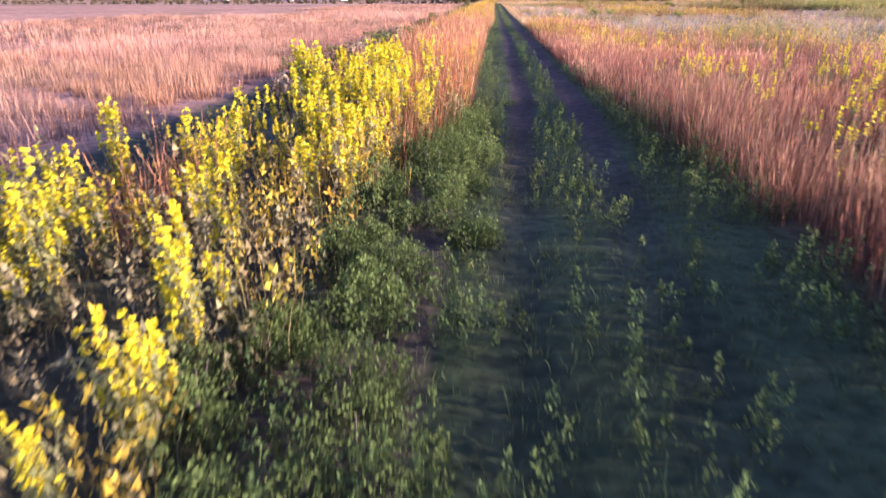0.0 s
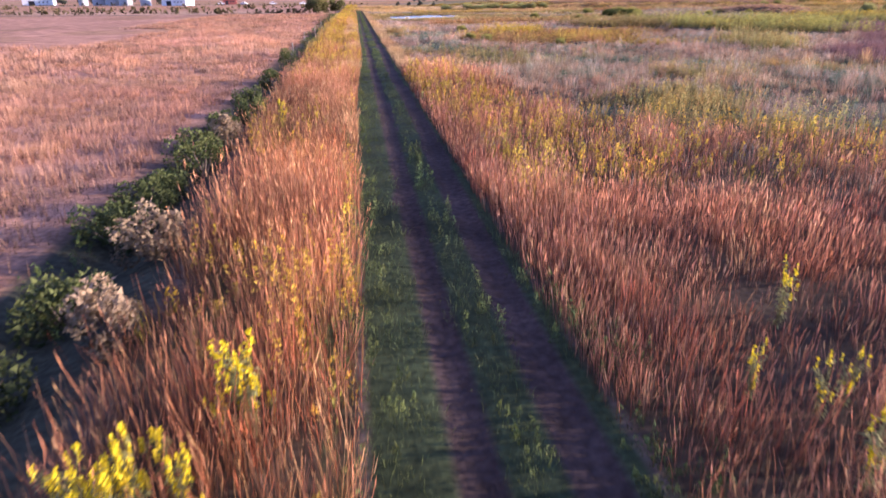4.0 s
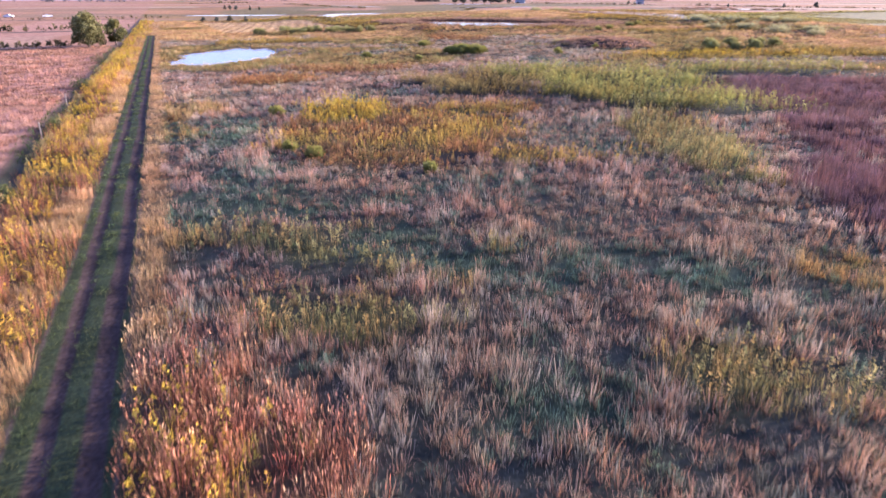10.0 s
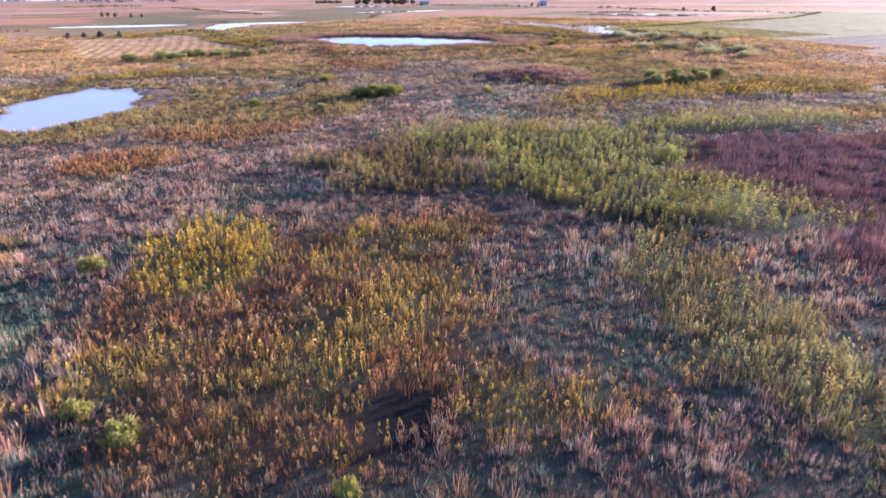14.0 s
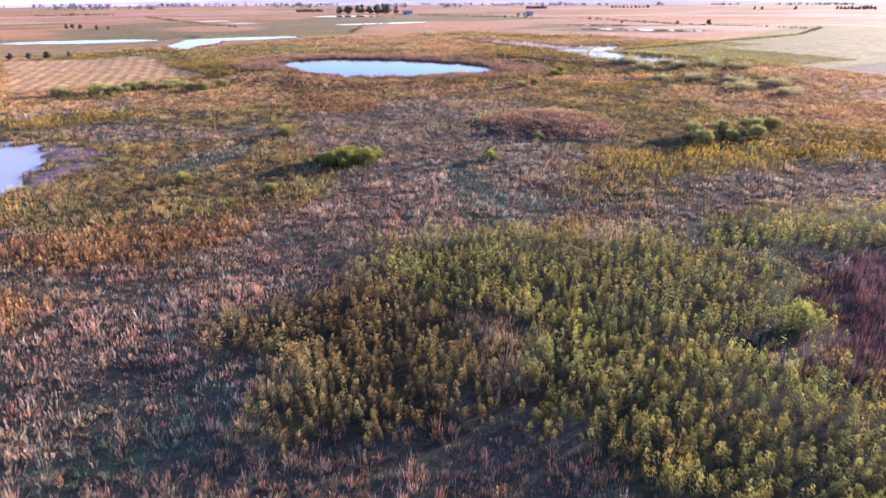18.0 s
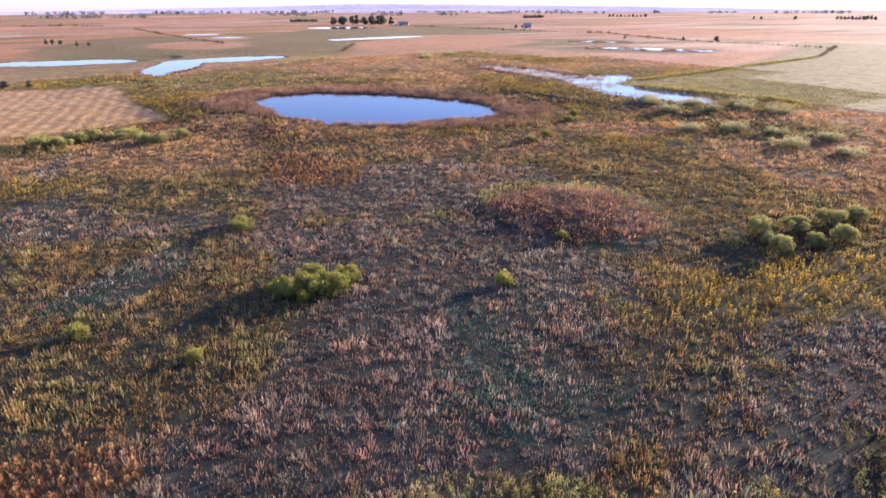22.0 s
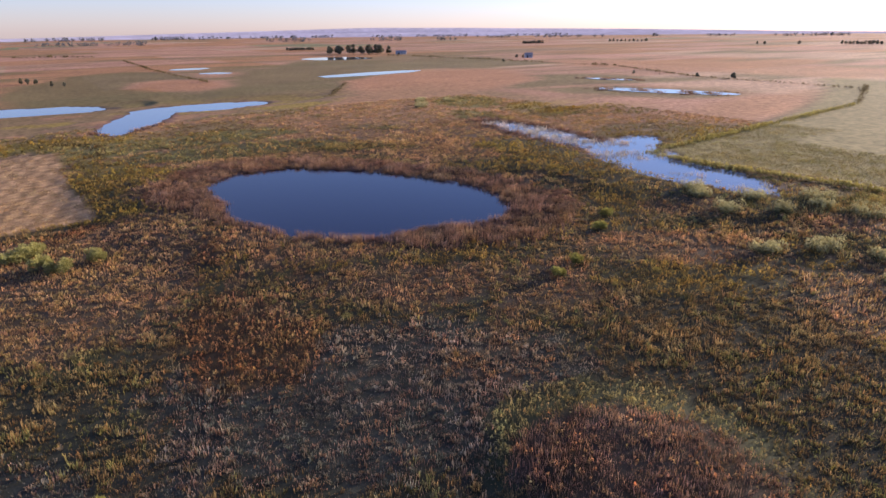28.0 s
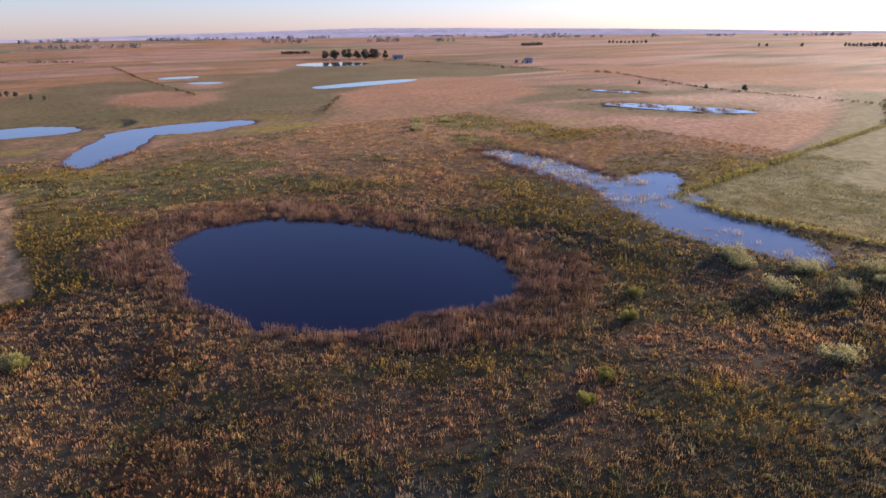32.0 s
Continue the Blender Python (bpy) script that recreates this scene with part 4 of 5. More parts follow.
sow(1.0, 2.2, 26, 50, 3.5, 1.5, "weed", lambda x, y: vnoise(x, y, 1.1, 80) > 0.30 + 0.2 * np.abs(x - 1.2 - 0.62 * ease(45, 35, y)))
sow(-1.7, 1.6, 26, 46, 3.5, 0.75, "weed", lambda x, y: (vnoise(x, y, 0.7, 81) > 0.56) & (ruts(x, y) | (y < 34)))
# rows of stubble left of the track
rows = lambda x, y: (np.abs(((x + 0.05 * y) / 0.76) % 1 - 0.5) < 0.27)
sow(-22, -8.4, 28, 80, 13.5, 1.35, "crop", rows)
sow(-48, -22, 45, 110, 40.0, 0.6, "crop", rows)
sow(-30, -8.2, 80, 150, 30.0, 0.8, "crop", rows)
sow(-40, -8.2, 150, 242, 80.0, 0.8, "crop", rows)

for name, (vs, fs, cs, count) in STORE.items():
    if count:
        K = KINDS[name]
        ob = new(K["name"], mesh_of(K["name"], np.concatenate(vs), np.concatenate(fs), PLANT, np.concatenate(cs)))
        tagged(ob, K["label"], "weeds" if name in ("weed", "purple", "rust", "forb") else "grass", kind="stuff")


# ---- single plants, trees and things ----
def one_foot(pieces):
    """Joins tubes that spring from one shared foot."""
    sides = len(pieces[0][1][0]) and pieces[0][1][0][2] - pieces[0][1][0][1]
    vs, fs = list(pieces[0][0][:sides]), []
    for v, f in pieces:
        o = len(vs) - sides
        vs += list(v[sides:])
        fs += [tuple(i if i < sides else i + o for i in q) for q in f]
    return vs, fs


def leaf_cloud(centres, radii, per, size, foot, tip, z0, z1, squash=1.0, up=0.5, slim=0.4):
    """Triangular leaves scattered over lumps; lighter towards the top, with shade low down put into their colour."""
    vs, cs = [], []
    for c, r in zip(centres, radii):
        p = rng.standard_normal((per, 3))
        p /= np.linalg.norm(p, axis=1)[:, None]
        p *= (r * rng.uniform(0.45, 1.0, per) ** 0.5)[:, None]
        p[:, 2] *= squash
        p += np.array(c)
        d = rng.standard_normal((per, 3)) + np.array([0, 0, up])
        d /= np.linalg.norm(d, axis=1)[:, None]
        e = np.cross(d, rng.standard_normal((per, 3)))
        e /= np.linalg.norm(e, axis=1)[:, None]
        s = (size * rng.uniform(0.6, 1.4, per))[:, None]
        vs.append(np.stack([p - e * s * slim, p + e * s * slim, p + d * s], 1))
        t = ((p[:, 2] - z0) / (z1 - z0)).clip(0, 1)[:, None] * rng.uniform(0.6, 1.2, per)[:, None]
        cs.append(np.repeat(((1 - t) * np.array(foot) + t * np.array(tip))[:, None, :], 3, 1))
    v = np.concatenate(vs).reshape(-1, 3)
    return v, np.arange(len(v)).reshape(-1, 3), np.concatenate(cs).reshape(-1, 3)


def shrub(name, label, x, y, height, radius, foot, tip, lumps=9, per=90, size=0.14, group="", category="shrub", up=0.5, slim=0.4):
    root = tagged(new(name), label, category, group)
    root.matrix_world = pose(x, y, float(ground_z(np.array([x]), np.array([y]))[0]), 0, 0, rng.uniform(0, 360))
    stems, cen, rad = [], [], []
    for k in range(lumps):
        a, q = rng.uniform(0, 6.28), radius * math.sqrt(rng.uniform(0, 1)) * 0.75
        r = radius * rng.uniform(0.30, 0.48) * (9 / max(lumps, 9)) ** 0.5
        h = height * rng.uniform(0.45, 0.85) * (1 - 0.35 * (q / radius) ** 2)
        cen.append((q * math.cos(a), q * math.sin(a), max(h - r * 0.3, r * 0.55)))
        rad.append(r)
        if k < 6:
            stems.append(tube([(0.1 * q * math.cos(a), 0.1 * q * math.sin(a), -0.05), (0.5 * q * math.cos(a), 0.5 * q * math.sin(a), h * 0.5), (q * math.cos(a), q * math.sin(a), h)], [0.03 * height, 0.02 * height, 0.006 * height], 5))
    for k in range(3):
        a = rng.uniform(0, 6.28)
        cen.append((radius * 0.6 * math.cos(a), radius * 0.6 * math.sin(a), radius * 0.28))
        rad.append(radius * 0.42)
    part("stem", mesh_of("stem", *one_foot(stems), BARK, smooth=True), root, "thin grey-brown stems")
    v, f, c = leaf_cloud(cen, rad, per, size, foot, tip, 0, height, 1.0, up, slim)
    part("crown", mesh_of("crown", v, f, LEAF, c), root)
    return root


def tree(name, label, height, spread, foot, tip, lumps=22, per=110, size=0.5, category="tree", group=""):
    root = tagged(new(name), label, category, group)
    lean = rng.normal(0, 0.03, 2) * height
    trunk = [tube([(0, 0, -0.2), (lean[0] * 0.4, lean[1] * 0.4, height * 0.3), (lean[0], lean[1], height * 0.72)], [height * 0.032, height * 0.024, height * 0.008], 8)]
    limbs, cen, rad = [], [], []
    for k in range(lumps):
        a, t = rng.uniform(0, 6.28), rng.uniform(0.22, 0.92)
        q = spread * math.sin(min(1, t * 1.15) * math.pi * 0.86 + 0.25) * rng.uniform(0.35, 0.8)
        p = (q * math.cos(a) + lean[0] * t, q * math.sin(a) + lean[1] * t, height * t)
        r = spread * rng.uniform(0.22, 0.38)
        cen.append(p)
        rad.append(min(r, height * (1.02 - t) + 0.1 * height))
        if k % 3 == 0:
            b = (lean[0] * t * 0.5, lean[1] * t * 0.5, height * t * 0.55)
            limbs.append(tube([b, ((b[0] + p[0]) / 2, (b[1] + p[1]) / 2, b[2] + (p[2] - b[2]) * 0.35), p], [height * 0.012, height * 0.009, height * 0.003], 5))
    part("trunk", mesh_of("trunk", *joined(trunk), BARK, smooth=True), root, "grey-brown trunk")
    for limb in limbs[:6]:
        part("limb", mesh_of("limb", *limb, BARK, smooth=True), root)
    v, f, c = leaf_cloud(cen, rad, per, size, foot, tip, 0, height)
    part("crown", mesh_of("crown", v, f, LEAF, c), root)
    return root


def stand(x, y, turn=0.0, scale=1.0):
    return pose(x, y, float(ground_z(np.array([x]), np.array([y]))[0]), 0, 0, turn) @ Matrix.Scale(scale, 4)


def place(ob, x, y, turn=0.0):
    ob.matrix_world = stand(x, y, turn)
    return ob


# yellow wildflowers on the verge
def wildflower(height, heads, spread, size=1.0):
    root = tagged(new("yellow_wildflower"), "tall leafy wildflower with bright yellow heads on the verge", "flower", "yellow wildflowers on the verge")
    stems, tops = [], []
    for k in range(max(3, heads // 2)):
        a, q = rng.uniform(0, 6.28), spread * rng.uniform(0.15, 1)
        h = height * rng.uniform(0.6, 1.0)
        p = [(0.02 * math.cos(a), 0.02 * math.sin(a), -0.03), (0.35 * q * math.cos(a), 0.35 * q * math.sin(a), h * 0.55), (q * math.cos(a), q * math.sin(a), h)]
        stems.append(tube(p, [0.006, 0.005, 0.003], 4))
        tops.append((p, h))
    part("stem", mesh_of("stem", *one_foot(stems), STEM), root, "thin brownish-green stems")
    lv, lc = [], []
    for p, h in tops:
        for j in range(34):
            t = rng.uniform(0.05, 0.96)
            b = np.array(p[0]) * (1 - t) ** 2 + 2 * t * (1 - t) * np.array(p[1]) + t * t * np.array(p[2])
            d = rng.standard_normal(3) * np.array([1, 1, 0.35]) + np.array([0, 0, 0.15])
            d /= np.linalg.norm(d)
            e = np.cross(d, (0, 0, 1))
            L, W = rng.uniform(0.07, 0.15), rng.uniform(0.012, 0.024)
            m = b + d * L * 0.5 + np.array([0, 0, 0.01])
            lv += [b, m - e * W, m + e * W, b + d * L - np.array([0, 0, 0.03])]
            g = np.array([0.22, 0.225, 0.085]) * rng.uniform(0.5, 1.3) * np.array([1 + 0.12 * rng.uniform(), 1, 1])
            lc += [g] * 4
    o = np.arange(len(lv) // 4)[:, None] * 4
    part("foliage", mesh_of("foliage", np.array(lv), np.concatenate([o + np.array([0, 1, 2]), o + np.array([1, 3, 2])]), LEAF, np.array(lc)), root, "narrow olive-green leaves")
    for k in range(heads):
        p, h = tops[k % len(tops)]
        t = 1.0 if k < len(tops) else rng.uniform(0.38, 0.98)
        c = np.array(p[0]) * (1 - t) ** 2 + 2 * t * (1 - t) * np.array(p[1]) + t * t * np.array(p[2]) + rng.normal(0, 0.03, 3) * (t < 1)
        n, r = 20, size * rng.uniform(0.030, 0.048)
        d = rng.standard_normal((n, 3)) + np.array([0, 0, 0.6])
        d /= np.linalg.norm(d, axis=1)[:, None]
        e = np.cross(d, rng.standard_normal((n, 3)))
        e /= np.linalg.norm(e, axis=1)[:, None]
        lev = rng.integers(0, 3, n)
        core = c + np.array([(0, 0, -2.4), (0, 0, -0.4), (0, 0, 1.6), (0.3, 0, 0)]) * r
        q = core[lev]
        v = np.concatenate([core, np.stack([q + d * r * 0.7 - e * r * 0.5, q + d * r * 1.4, q + d * r * 0.7 + e * r * 0.5], 1).reshape(-1, 3)])
        o = 4 + 3 * np.arange(n)
        f = np.concatenate([np.stack([lev, o, o + 1, o + 2], 1), [[0, 3, 2, 1]]])
        part("flower_head", mesh_of("flower_head", v, f, PETAL), root, "bright yellow flower head")
    return root


models = [wildflower(1.55, 26, 0.32), wildflower(1.35, 22, 0.30), wildflower(1.15, 15, 0.28), wildflower(1.65, 28, 0.28), wildflower(0.95, 10, 0.24), wildflower(1.4, 10, 0.24, 0.8), wildflower(1.3, 8, 0.3, 0.8)]
spots = [(rng.uniform(-6.2, -3.0), rng.uniform(30.0, 37.5)) for _ in range(62)] + [(-3.55 + rng.normal(0, 0.75), 38.7 + rng.normal(0, 1.4)) for _ in range(84)] + [(rng.uniform(-6.6, -2.6), rng.uniform(41.5, 46)) for _ in range(22)]
spots += [(-5.7, 63.4), (-5.6, 63.9)]
spots += [(rng.uniform(3.0, 12), rng.uniform(34, 47)) for _ in range(110)]
for i, (x, y) in enumerate(spots):
    x = max(x, -4.6 + rng.uniform(0, 1.6)) if (x < 0 and y > 36.2) else x
    x = min(x, -2.5 - 0.6 * float(ease(37, 33, y))) if x < 0 else x
    big = 1.0 if (x < 0 and 36 < y < 41.5) else 0.82 if x < 0 else 0.98
    if i < len(models):
        models[i].matrix_world = stand(x, y, rng.uniform(0, 360), big)
    else:
        copy_thing(models[int(rng.integers(0, 5)) if x < 0 else int(rng.integers(5, 7))], stand(x, y, rng.uniform(0, 360), big * rng.uniform(0.7, 1.2)))

# leafy mounds of weed at the edge of the track
for k in range(34):
    y = 28.6 + 11.5 * (k / 33) ** 1.15
    x = rng.uniform(-2.95, -1.35) if y < 36 else rng.uniform(-2.3, -1.4)
    h = rng.uniform(0.34, 0.62) * (1.0 if x < -1.8 else 0.7)
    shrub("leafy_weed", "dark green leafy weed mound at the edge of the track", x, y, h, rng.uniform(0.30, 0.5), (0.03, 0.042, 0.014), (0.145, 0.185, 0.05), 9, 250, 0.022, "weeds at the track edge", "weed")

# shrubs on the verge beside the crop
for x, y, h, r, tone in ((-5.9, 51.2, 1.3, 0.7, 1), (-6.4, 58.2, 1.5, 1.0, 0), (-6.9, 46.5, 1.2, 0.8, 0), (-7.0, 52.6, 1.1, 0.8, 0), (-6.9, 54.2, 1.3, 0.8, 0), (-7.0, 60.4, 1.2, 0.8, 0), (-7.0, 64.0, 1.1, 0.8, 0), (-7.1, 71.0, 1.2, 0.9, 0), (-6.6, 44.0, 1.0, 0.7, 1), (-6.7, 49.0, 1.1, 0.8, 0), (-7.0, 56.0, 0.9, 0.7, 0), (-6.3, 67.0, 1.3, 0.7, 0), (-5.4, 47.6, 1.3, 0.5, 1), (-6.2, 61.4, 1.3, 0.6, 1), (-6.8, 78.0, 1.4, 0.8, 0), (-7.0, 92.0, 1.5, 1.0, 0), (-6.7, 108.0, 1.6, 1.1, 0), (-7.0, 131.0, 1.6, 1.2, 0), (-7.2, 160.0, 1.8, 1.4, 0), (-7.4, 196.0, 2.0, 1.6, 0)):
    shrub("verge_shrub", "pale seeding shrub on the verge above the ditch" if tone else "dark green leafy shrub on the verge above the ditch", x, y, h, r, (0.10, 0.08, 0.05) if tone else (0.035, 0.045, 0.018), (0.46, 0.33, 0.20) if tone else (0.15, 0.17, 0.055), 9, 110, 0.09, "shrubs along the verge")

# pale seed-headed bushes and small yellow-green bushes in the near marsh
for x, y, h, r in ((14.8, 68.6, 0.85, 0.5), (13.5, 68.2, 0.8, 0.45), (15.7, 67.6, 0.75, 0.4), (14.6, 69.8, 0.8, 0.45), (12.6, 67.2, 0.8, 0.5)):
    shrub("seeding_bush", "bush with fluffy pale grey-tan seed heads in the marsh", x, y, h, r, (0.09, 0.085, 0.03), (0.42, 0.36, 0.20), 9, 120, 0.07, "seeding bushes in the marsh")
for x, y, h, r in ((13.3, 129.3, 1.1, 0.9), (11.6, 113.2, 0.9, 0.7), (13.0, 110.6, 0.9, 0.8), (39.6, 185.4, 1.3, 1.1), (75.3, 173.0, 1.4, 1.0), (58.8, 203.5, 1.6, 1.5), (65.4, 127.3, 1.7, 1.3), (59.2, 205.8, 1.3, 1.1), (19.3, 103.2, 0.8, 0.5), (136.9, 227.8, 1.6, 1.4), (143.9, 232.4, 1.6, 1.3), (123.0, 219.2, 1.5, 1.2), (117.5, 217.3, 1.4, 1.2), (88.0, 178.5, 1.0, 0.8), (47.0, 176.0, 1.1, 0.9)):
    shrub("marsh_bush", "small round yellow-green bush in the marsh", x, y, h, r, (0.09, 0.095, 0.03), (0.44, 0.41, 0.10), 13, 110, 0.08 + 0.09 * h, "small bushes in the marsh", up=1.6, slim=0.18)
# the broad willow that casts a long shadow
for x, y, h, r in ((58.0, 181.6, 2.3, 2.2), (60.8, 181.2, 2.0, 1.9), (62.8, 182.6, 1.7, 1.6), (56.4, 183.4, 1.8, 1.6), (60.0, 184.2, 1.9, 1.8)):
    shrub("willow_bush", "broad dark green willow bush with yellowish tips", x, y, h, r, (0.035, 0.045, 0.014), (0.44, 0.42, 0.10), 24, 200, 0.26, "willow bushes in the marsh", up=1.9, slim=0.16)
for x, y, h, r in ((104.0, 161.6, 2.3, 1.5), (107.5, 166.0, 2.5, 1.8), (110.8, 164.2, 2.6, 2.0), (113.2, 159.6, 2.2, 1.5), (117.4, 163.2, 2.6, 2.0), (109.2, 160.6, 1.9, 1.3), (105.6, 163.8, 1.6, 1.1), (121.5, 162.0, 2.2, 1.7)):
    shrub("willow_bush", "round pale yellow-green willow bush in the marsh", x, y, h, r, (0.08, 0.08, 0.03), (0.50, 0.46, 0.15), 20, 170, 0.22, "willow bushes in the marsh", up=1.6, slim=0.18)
for k in range(16):
    t = k / 15
    shrub("thicket_bush", "grey-green thicket bush at the marsh edge", 36 + 27 * t + rng.normal(0, 2), 276 - 12 * t + 6 * math.sin(t * 3) + rng.normal(0, 3), rng.uniform(1.7, 2.6), rng.uniform(1.6, 2.6), (0.10, 0.10, 0.04), (0.48, 0.45, 0.15), 18, 100, 0.3, "thicket bushes at the marsh edge", up=1.4, slim=0.2)
for x, y in ((166, 229), (168, 232), (176, 211), (168, 214), (178, 204), (162, 220), (172, 222), (181, 214), (153, 188), (155, 178), (160, 194), (164, 186), (150, 206), (157, 201), (210, 404), (204, 392), (216, 412), (222, 398), (198, 384)):
    shrub("pond_side_bush", "grey-green bush beside the reed pond", x, y, rng.uniform(0.9, 1.4), rng.uniform(2.2, 3.8), (0.11, 0.11, 0.05), (0.46, 0.42, 0.19), 18, 90, 0.3, "bushes beside the reed pond", up=1.4, slim=0.2)

# trees at the end of the track
place(tree("roadside_tree", "round dark green tree at the end of the track", 7.4, 4.6, (0.05, 0.05, 0.02), (0.28, 0.26, 0.10), 34, 170, 0.42), -13.0, 240, 20)
place(tree("roadside_tree", "smaller dark green tree at the end of the track", 6.0, 2.8, (0.05, 0.05, 0.02), (0.26, 0.24, 0.09), 24, 150, 0.42), -7.6, 247, 80)

# lone trees and rows far off, from three models; leaf colours lightened for haze
FAR = [tree("far_tree", "small dark tree far out in the fields", 8.0, s, (0.07, 0.075, 0.055), (0.19, 0.19, 0.13), 14, 60, 1.0, group="far trees") for s in (3.6, 4.6, 3.0)]
spots = [(435, 417, 0.38), (438, 393, 0.48), (434, 469, 0.35), (439, 450, 0.35), (486, 684, 0.6), (1290, 878, 1.3), (1330, 816, 1.4), (1300, 868, 1.2), (59, 706, 0.8), (63, 701, 0.8), (68, 696, 0.7), (76, 662, 0.7), (83, 654, 0.6), (562, 752, 0.8), (569, 749, 0.7), (28, 397, 0.5), (34, 394, 0.55), (41, 392, 0.5), (22, 399, 0.5)]
spots += [(446 + 5.0 * k + rng.normal(0, 3), 1032 - 3.2 * k + rng.normal(0, 12), rng.uniform(2.0, 2.8)) for k in range(14)] + [(461 + 4.0 * k, 1259 - 1.0 * k, rng.uniform(0.9, 1.3)) for k in range(12)]
spots += [(1052 + 6.0 * k, 1307 - 0.6 * k, rng.uniform(1.2, 1.7)) for k in range(10)] + [(1353 + 5 * k, 1316 - 8.8 * k, rng.uniform(1.1, 1.7)) for k in range(10)] + [(1371 + 0.3 * k, 757 - 6.6 * k, rng.uniform(1.1, 1.7)) for k in range(11)]
spots += [(-215 + 9 * k, 560 - 2 * k + rng.normal(0, 8), rng.uniform(1.0, 1.5)) for k in range(9)]
for i, (x, y, s) in enumerate(spots):
    m = stand(x, y, rng.uniform(0, 360), s if i < 4 else 0.64 * s / FAR[i % 3].scale[0])
    if i < 3:
        FAR[i].matrix_world = m
    else:
        copy_thing(FAR[i % 3], m)

# woods near the horizon, leaf colours greyed and lightened for haze
wv, wc = [], []
for x0, y0, x1, y1, h in ((-700, 2500, 360, 2050, 14), (385, 2116, 512, 2124, 13), (582, 2243, 930, 2224, 17), (930, 2224, 1351, 1958, 15), (699, 1749, 773, 1730, 17), (1131, 2018, 1171, 1942, 16), (1414, 2046, 1561, 1956, 14), (1600, 2500, 2300, 1900, 14), (1682, 1258, 1710, 1199, 11), (2300, 1900, 2900, 1100, 14), (-1700, 2700, -700, 2600, 14), (-300, 3400, 1500, 3300, 18), (1500, 3300, 2600, 2700, 16)):
    n = int(math.hypot(x1 - x0, y1 - y0) / 9)
    t = rng.uniform(0, 1, n)
    gap = vnoise(t * math.hypot(x1 - x0, y1 - y0), t * 0, 120, 7) > 0.36
    t = t[gap]
    X, Y = x0 + (x1 - x0) * t + rng.normal(0, 14, len(t)), y0 + (y1 - y0) * t + rng.normal(0, 14, len(t))
    Z = ground_z(X, Y)
    for x, y, z in zip(X, Y, Z):
        H = h * rng.uniform(0.5, 0.95)
        c = [(x + rng.normal(0, 3), y + rng.normal(0, 3), z + H * q) for q in (0.25, 0.5, 0.72)]
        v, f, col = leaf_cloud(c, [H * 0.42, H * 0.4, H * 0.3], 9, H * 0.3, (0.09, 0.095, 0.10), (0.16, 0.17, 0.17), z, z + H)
        wv.append(v)
        wc.append(col)
wv, wc = np.concatenate(wv), np.concatenate(wc)
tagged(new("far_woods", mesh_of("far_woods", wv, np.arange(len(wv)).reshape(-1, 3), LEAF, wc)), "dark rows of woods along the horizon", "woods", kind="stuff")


# rough grassy banks and hedgerows between the far fields
bx, by, bh = [], [], []
for x0, y0, x1, y1, h, step in ((54, 1315, 151, 1189, 2.5, 2.2), (167, 1024, 160, 782, 1.6, 2.0), (160, 782, 165, 604, 1.3, 1.4), (488, 940, 503, 724, 2.0, 1.8), (503, 724, 509, 549, 1.6, 1.4), (509, 549, 435, 417, 1.1, 1.0), (435, 417, 421, 310, 0.9, 0.8), (-300, 250, -9, 244, 1.2, 0.6), (-500, 340, -9, 332, 1.4, 1.2), (62, 386, 77, 375, 0.9, 0.4), (77, 375, 66, 300, 0.7, 0.5), (-600, 480, 10, 470, 1.6, 1.6), (347, 280, 444, 318, 0.7, 0.8), (191, 461, 237, 540, 0.8, 0.7)):
    n = int(math.hypot(x1 - x0, y1 - y0) / step)
    t = rng.uniform(0, 1, n)
    bx.append(x0 + (x1 - x0) * t + rng.normal(0, 0.9, n))
    by.append(y0 + (y1 - y0) * t + rng.normal(0, 0.9, n))
    bh.append(h * rng.uniform(0.5, 1.2, n) * (0.5 + vnoise(bx[-1], by[-1], 30, 3)))
bx, by, bh = [np.concatenate(q) for q in (bx, by, bh)]
STORE["swale"] = [[], [], [], 0]
leaves("swale", bx, by, ground_z(bx, by), bh, 0.55 * bh + 0.3, 0.5 * bh, 12, rng.uniform(0.6, 1.2, (len(bx), 1)) * np.array([[1.0, 0.9, 0.8]]), np.array([0.06, 0.055, 0.03]), np.array([0.20, 0.17, 0.08]))
vs, fs, cs, count = STORE["swale"]
STORE["olive"] = [[], [], [], 0]
bx, by = [], []
for x0, y0, x1, y1 in ((194, 263, 190.6, 246), (190.6, 246, 193, 232), (193, 232, 198, 208), (194, 263, 240, 268), (240, 268, 347, 281)):
    n = int(14 * math.hypot(x1 - x0, y1 - y0) * (0.5 if x1 > 300 else 1.0))
    t = rng.uniform(0, 1, n)
    bx.append(x0 + (x1 - x0) * t + rng.normal(0, 0.9, n))
    by.append(y0 + (y1 - y0) * t + rng.normal(0, 0.9, n))
bx, by = np.concatenate(bx), np.concatenate(by)
bh = rng.uniform(0.45, 1.0, len(bx)) * (0.6 + 0.8 * vnoise(bx, by, 9, 3))
leaves("olive", bx, by, ground_z(bx, by), bh, 0.3 * bh + 0.15, 0.3 * bh, 16, rng.uniform(0.6, 1.2, (len(bx), 1)) * np.array([[1.0, 1.0, 1.0]]), np.array([0.16, 0.14, 0.05]), np.array([0.55, 0.47, 0.14]))
v2, f2, c2, count = STORE["olive"]
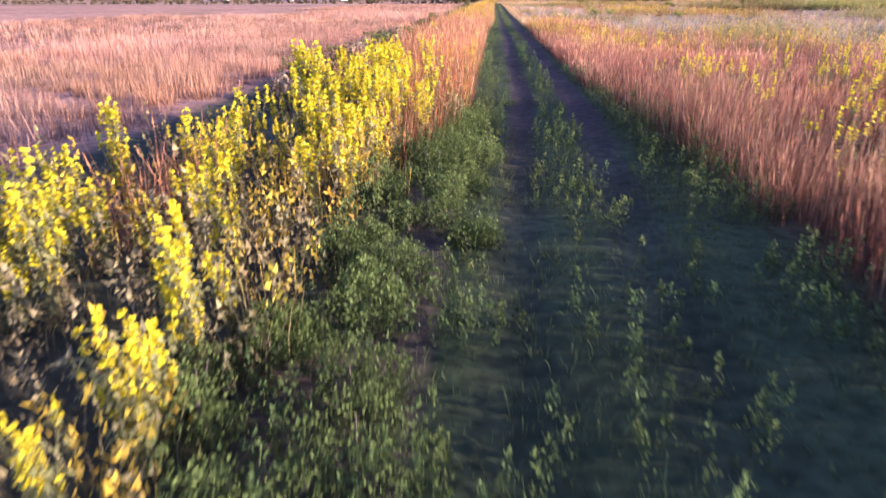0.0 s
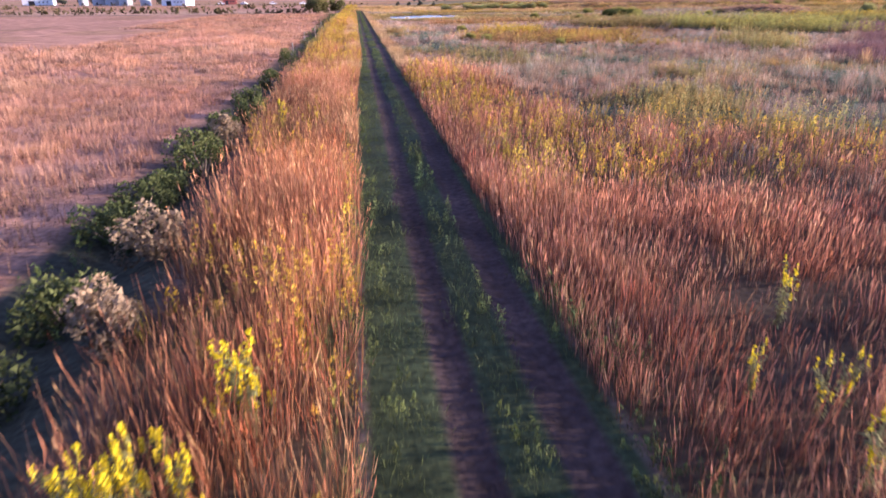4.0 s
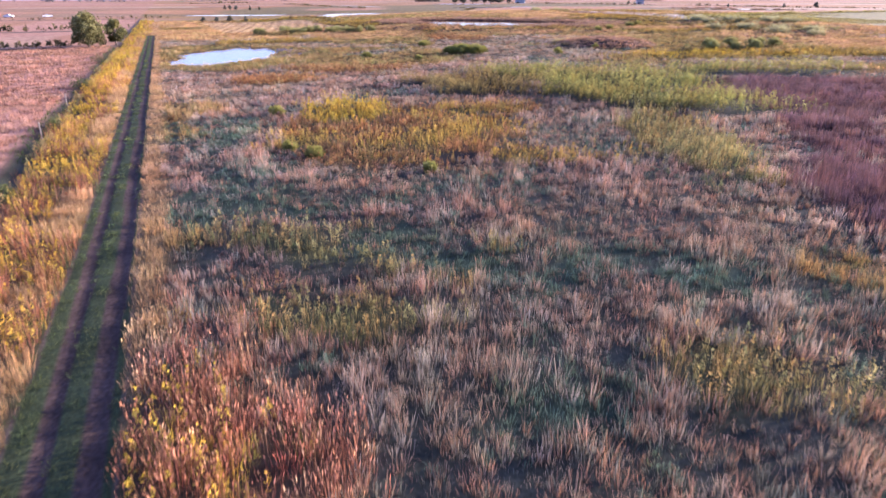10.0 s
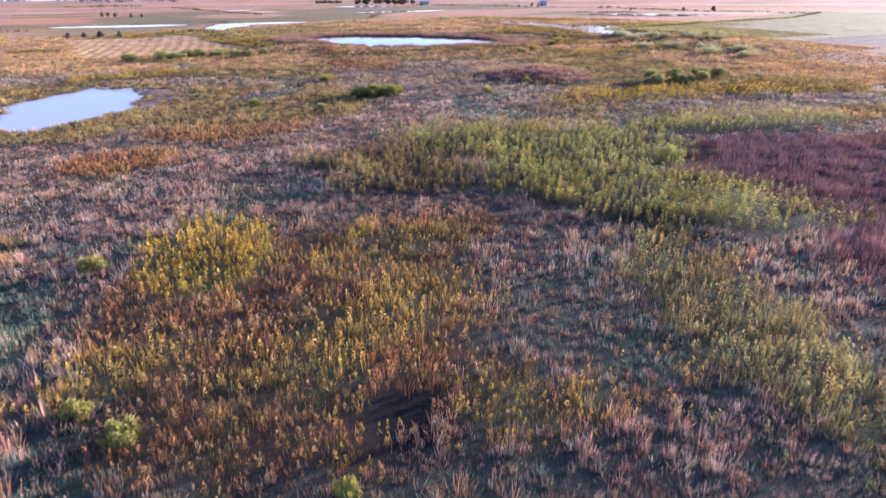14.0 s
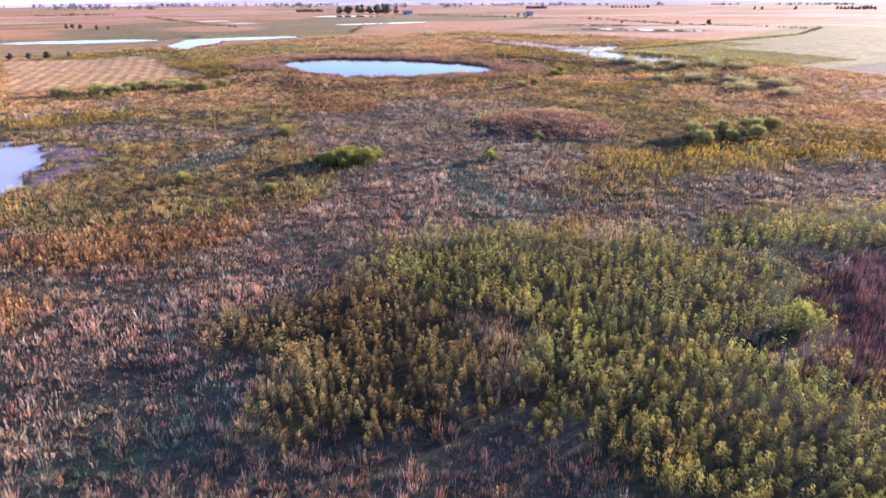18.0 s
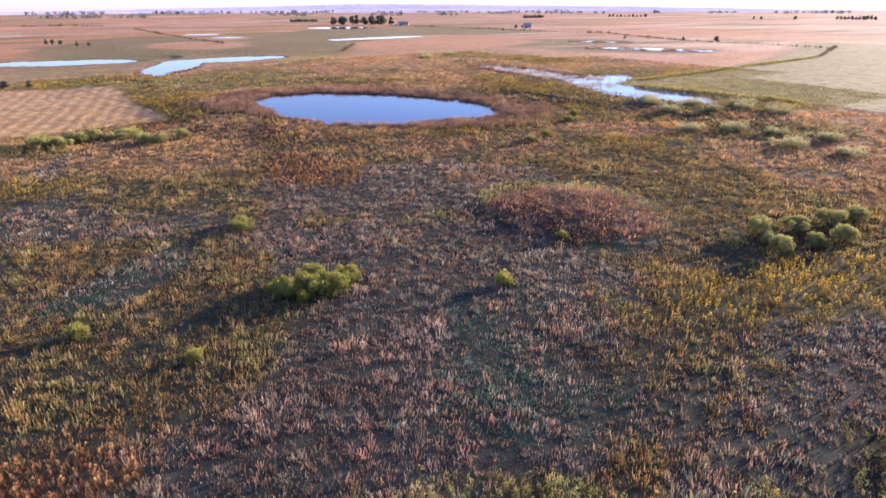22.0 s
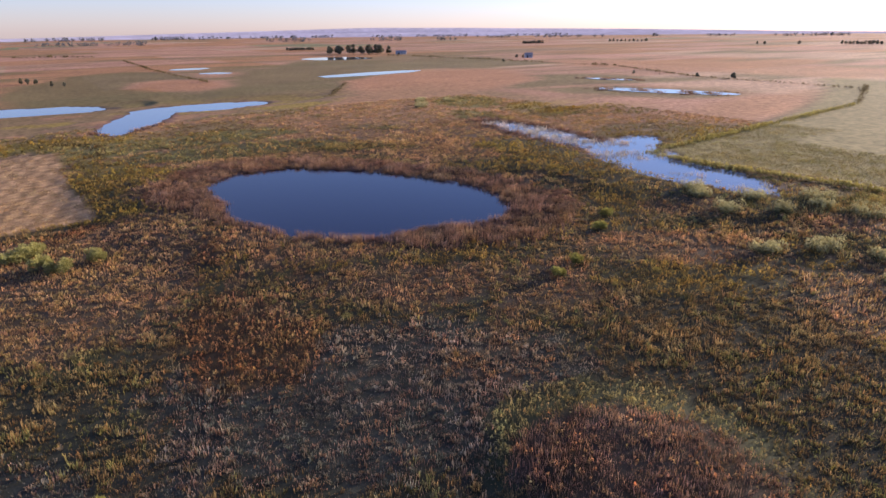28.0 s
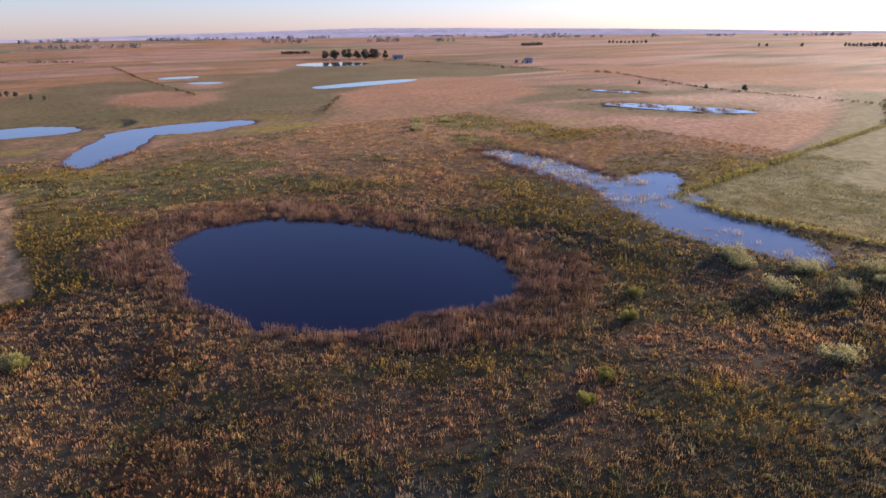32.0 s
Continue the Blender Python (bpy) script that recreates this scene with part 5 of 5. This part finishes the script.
tagged(new("reedy_bank", mesh_of("reedy_bank", np.concatenate(v2), np.concatenate(f2), PLANT, np.concatenate(c2))), "yellow-green reedy bank between the hay field and the pond", "reeds", kind="stuff")
tagged(new("hedgerows", mesh_of("hedgerows", np.concatenate(vs), np.concatenate(fs), PLANT, np.concatenate(cs))), "dark rough banks and hedgerows between the far fields", "hedges", kind="stuff")


# farmsteads
def box(w, d, h, z=0.0):
    bm = bmesh.new()
    bmesh.ops.create_cube(bm, size=1.0, matrix=Matrix.Translation((0, 0, z + h / 2)) @ Matrix.Diagonal((w, d, h, 1)))
    bmesh.ops.bevel(bm, geom=bm.edges[:], offset=0.03, segments=1, affect="EDGES")
    return bm


def grain_bin(radius, height):
    root = tagged(new("grain_bin"), "round galvanised steel grain bin with a cone roof", "grain bin", "grain bins at the farm")
    n, v, f = 28, [], []
    levels = [(radius * (1.012 if k % 2 else 1.0), height * k / 10) for k in range(11)]
    for r, z in levels:
        v += [(r * math.cos(6.2832 * k / n), r * math.sin(6.2832 * k / n), z) for k in range(n)]
    for j in range(10):
        f += [(j * n + k, j * n + (k + 1) % n, (j + 1) * n + (k + 1) % n, (j + 1) * n + k) for k in range(n)]
    part("wall", mesh_of("wall", v, f, GREY, smooth=False), root)
    v, f = [], []
    for r, z in ((radius * 1.05, height - 0.1), (radius * 0.15, height + radius * 0.55), (radius * 0.15, height + radius * 0.62), (0.02, height + radius * 0.66)):
        v += [(r * math.cos(6.2832 * k / n), r * math.sin(6.2832 * k / n), z) for k in range(n)]
    for j in range(3):
        f += [(j * n + k, j * n + (k + 1) % n, (j + 1) * n + (k + 1) % n, (j + 1) * n + k) for k in range(n)]
    part("roof", mesh_of("roof", v, f, ROOF), root)
    d = part("door", from_bm("door", box(0.9, 0.1, 1.9, 0.3), DARK), root)
    d.location = (0, -radius - 0.03, 0)
    return root


def barn(label, w, d, h, wall, group="", windows=3):
    root = tagged(new("barn"), label, "farm building", group)
    part("wall", from_bm("wall", box(w, d, h), wall), root)
    rise = d * 0.28
    bm = bmesh.new()
    a = [bm.verts.new(p) for p in ((-w / 2 - 0.4, -d / 2 - 0.4, h - 0.05), (w / 2 + 0.4, -d / 2 - 0.4, h - 0.05), (w / 2 + 0.4, 0, h + rise), (-w / 2 - 0.4, 0, h + rise), (-w / 2 - 0.4, d / 2 + 0.4, h - 0.05), (w / 2 + 0.4, d / 2 + 0.4, h - 0.05))]
    b = [bm.verts.new(q.co + Vector((0, 0, 0.18))) for q in a]
    for q in ((0, 1, 2, 3), (3, 2, 5, 4)):
        bm.faces.new([b[i] for i in q])
        bm.faces.new([a[i] for i in reversed(q)])
    for q in ((0, 1), (1, 2), (2, 5), (5, 4), (4, 3), (3, 0)):
        bm.faces.new([a[q[0]], a[q[1]], b[q[1]], b[q[0]]])
    part("roof", from_bm("roof", bm, ROOF), root)
    bm = bmesh.new()
    for sx in (-w / 2 + 0.03, w / 2 - 0.03):
        bm.faces.new([bm.verts.new(p) for p in ((sx, -d / 2, h), (sx, d / 2, h), (sx, 0, h + rise - 0.1))])
    part("gable", from_bm("gable", bm, wall), root)
    door = part("door", from_bm("door", box(w * 0.2, 0.12, h * 0.75), DARK), root)
    door.location = (-w * 0.2, -d / 2 - 0.03, 0)
    for k in range(windows):
        win = part("window", from_bm("window", box(0.9, 0.1, 0.9, h * 0.45), DARK), root)
        win.location = (w * (0.05 + 0.13 * k), -d / 2 - 0.03, 0)
    return root


def truck():
    root = tagged(new("pickup_truck"), "white pickup truck parked by the far field road", "truck", "trucks by the field road")
    part("body", from_bm("body", box(5.2, 1.9, 0.75, 0.5), WHITE), root)
    cab = box(2.0, 1.75, 0.75, 1.22)
    for v in cab.verts:
        if v.co.z > 1.7:
            v.co.x *= 0.72
    part("cab", from_bm("cab", cab, WHITE), root)
    part("window", from_bm("window", box(1.5, 1.79, 0.4, 1.4), DARK), root)
    for sx in (-1.7, 1.7):
        for sy in (-0.85, 0.85):
            bm = bmesh.new()
            bmesh.ops.create_cone(bm, cap_ends=True, segments=14, radius1=0.38, radius2=0.38, depth=0.26, matrix=Matrix.Translation((sx, sy, 0.38)) @ Matrix.Rotation(radians(90), 4, "X"))
            part("wheel", from_bm("wheel", bm, DARK), root, "black tyre")
    return root


b0 = place(grain_bin(4.2, 8.5), -176, 520)
for x, y, s in ((-166, 516, 1.0), (-156, 512, 1.0), (-141, 505, 0.8), (-190, 530, 0.7)):
    copy_thing(b0, stand(x, y, 10, s))
place(barn("long white farm shed with a grey roof", 18, 10, 4.0, WHITE, "sheds at the farm"), -118, 497, -20)
place(barn("white farm shed with a grey roof", 20, 10, 4.0, WHITE, "sheds at the farm"), -232, 560, 10)
place(barn("small dark red barn beside the grain bins", 10, 7, 3.6, REDWALL, "sheds at the farm"), -96, 560, 8)
place(barn("small grey farm building beside the far trees", 9, 6, 4.0, GREY), 576, 747, -30)
place(barn("low grey farm shed beside the grove", 15, 7, 3.2, GREY), 522, 962, -35)
t0 = place(truck(), -98, 536, 10)
for x, y in ((-81, 531), (-60, 526), (-38, 519)):
    copy_thing(t0, stand(x, y, rng.uniform(-20, 30)))

# fence posts at the edge of the crop
post = tagged(new("fence_post"), "thin weathered wooden post at the crop's edge", "post", "posts along the crop")
part("shaft", mesh_of("shaft", *tube([(0, 0, -0.2), (0.01, 0, 0.8), (0.02, 0.01, 1.45)], [0.05, 0.048, 0.045], 7), POSTWOOD, smooth=True), post)
part("cap", from_bm("cap", box(0.1, 0.1, 0.04, 1.44), POSTWOOD), post)
place(post, -7.1, 96)
for y in (112, 128, 146):
    copy_thing(post, stand(-7.2 + rng.normal(0, 0.1), y))
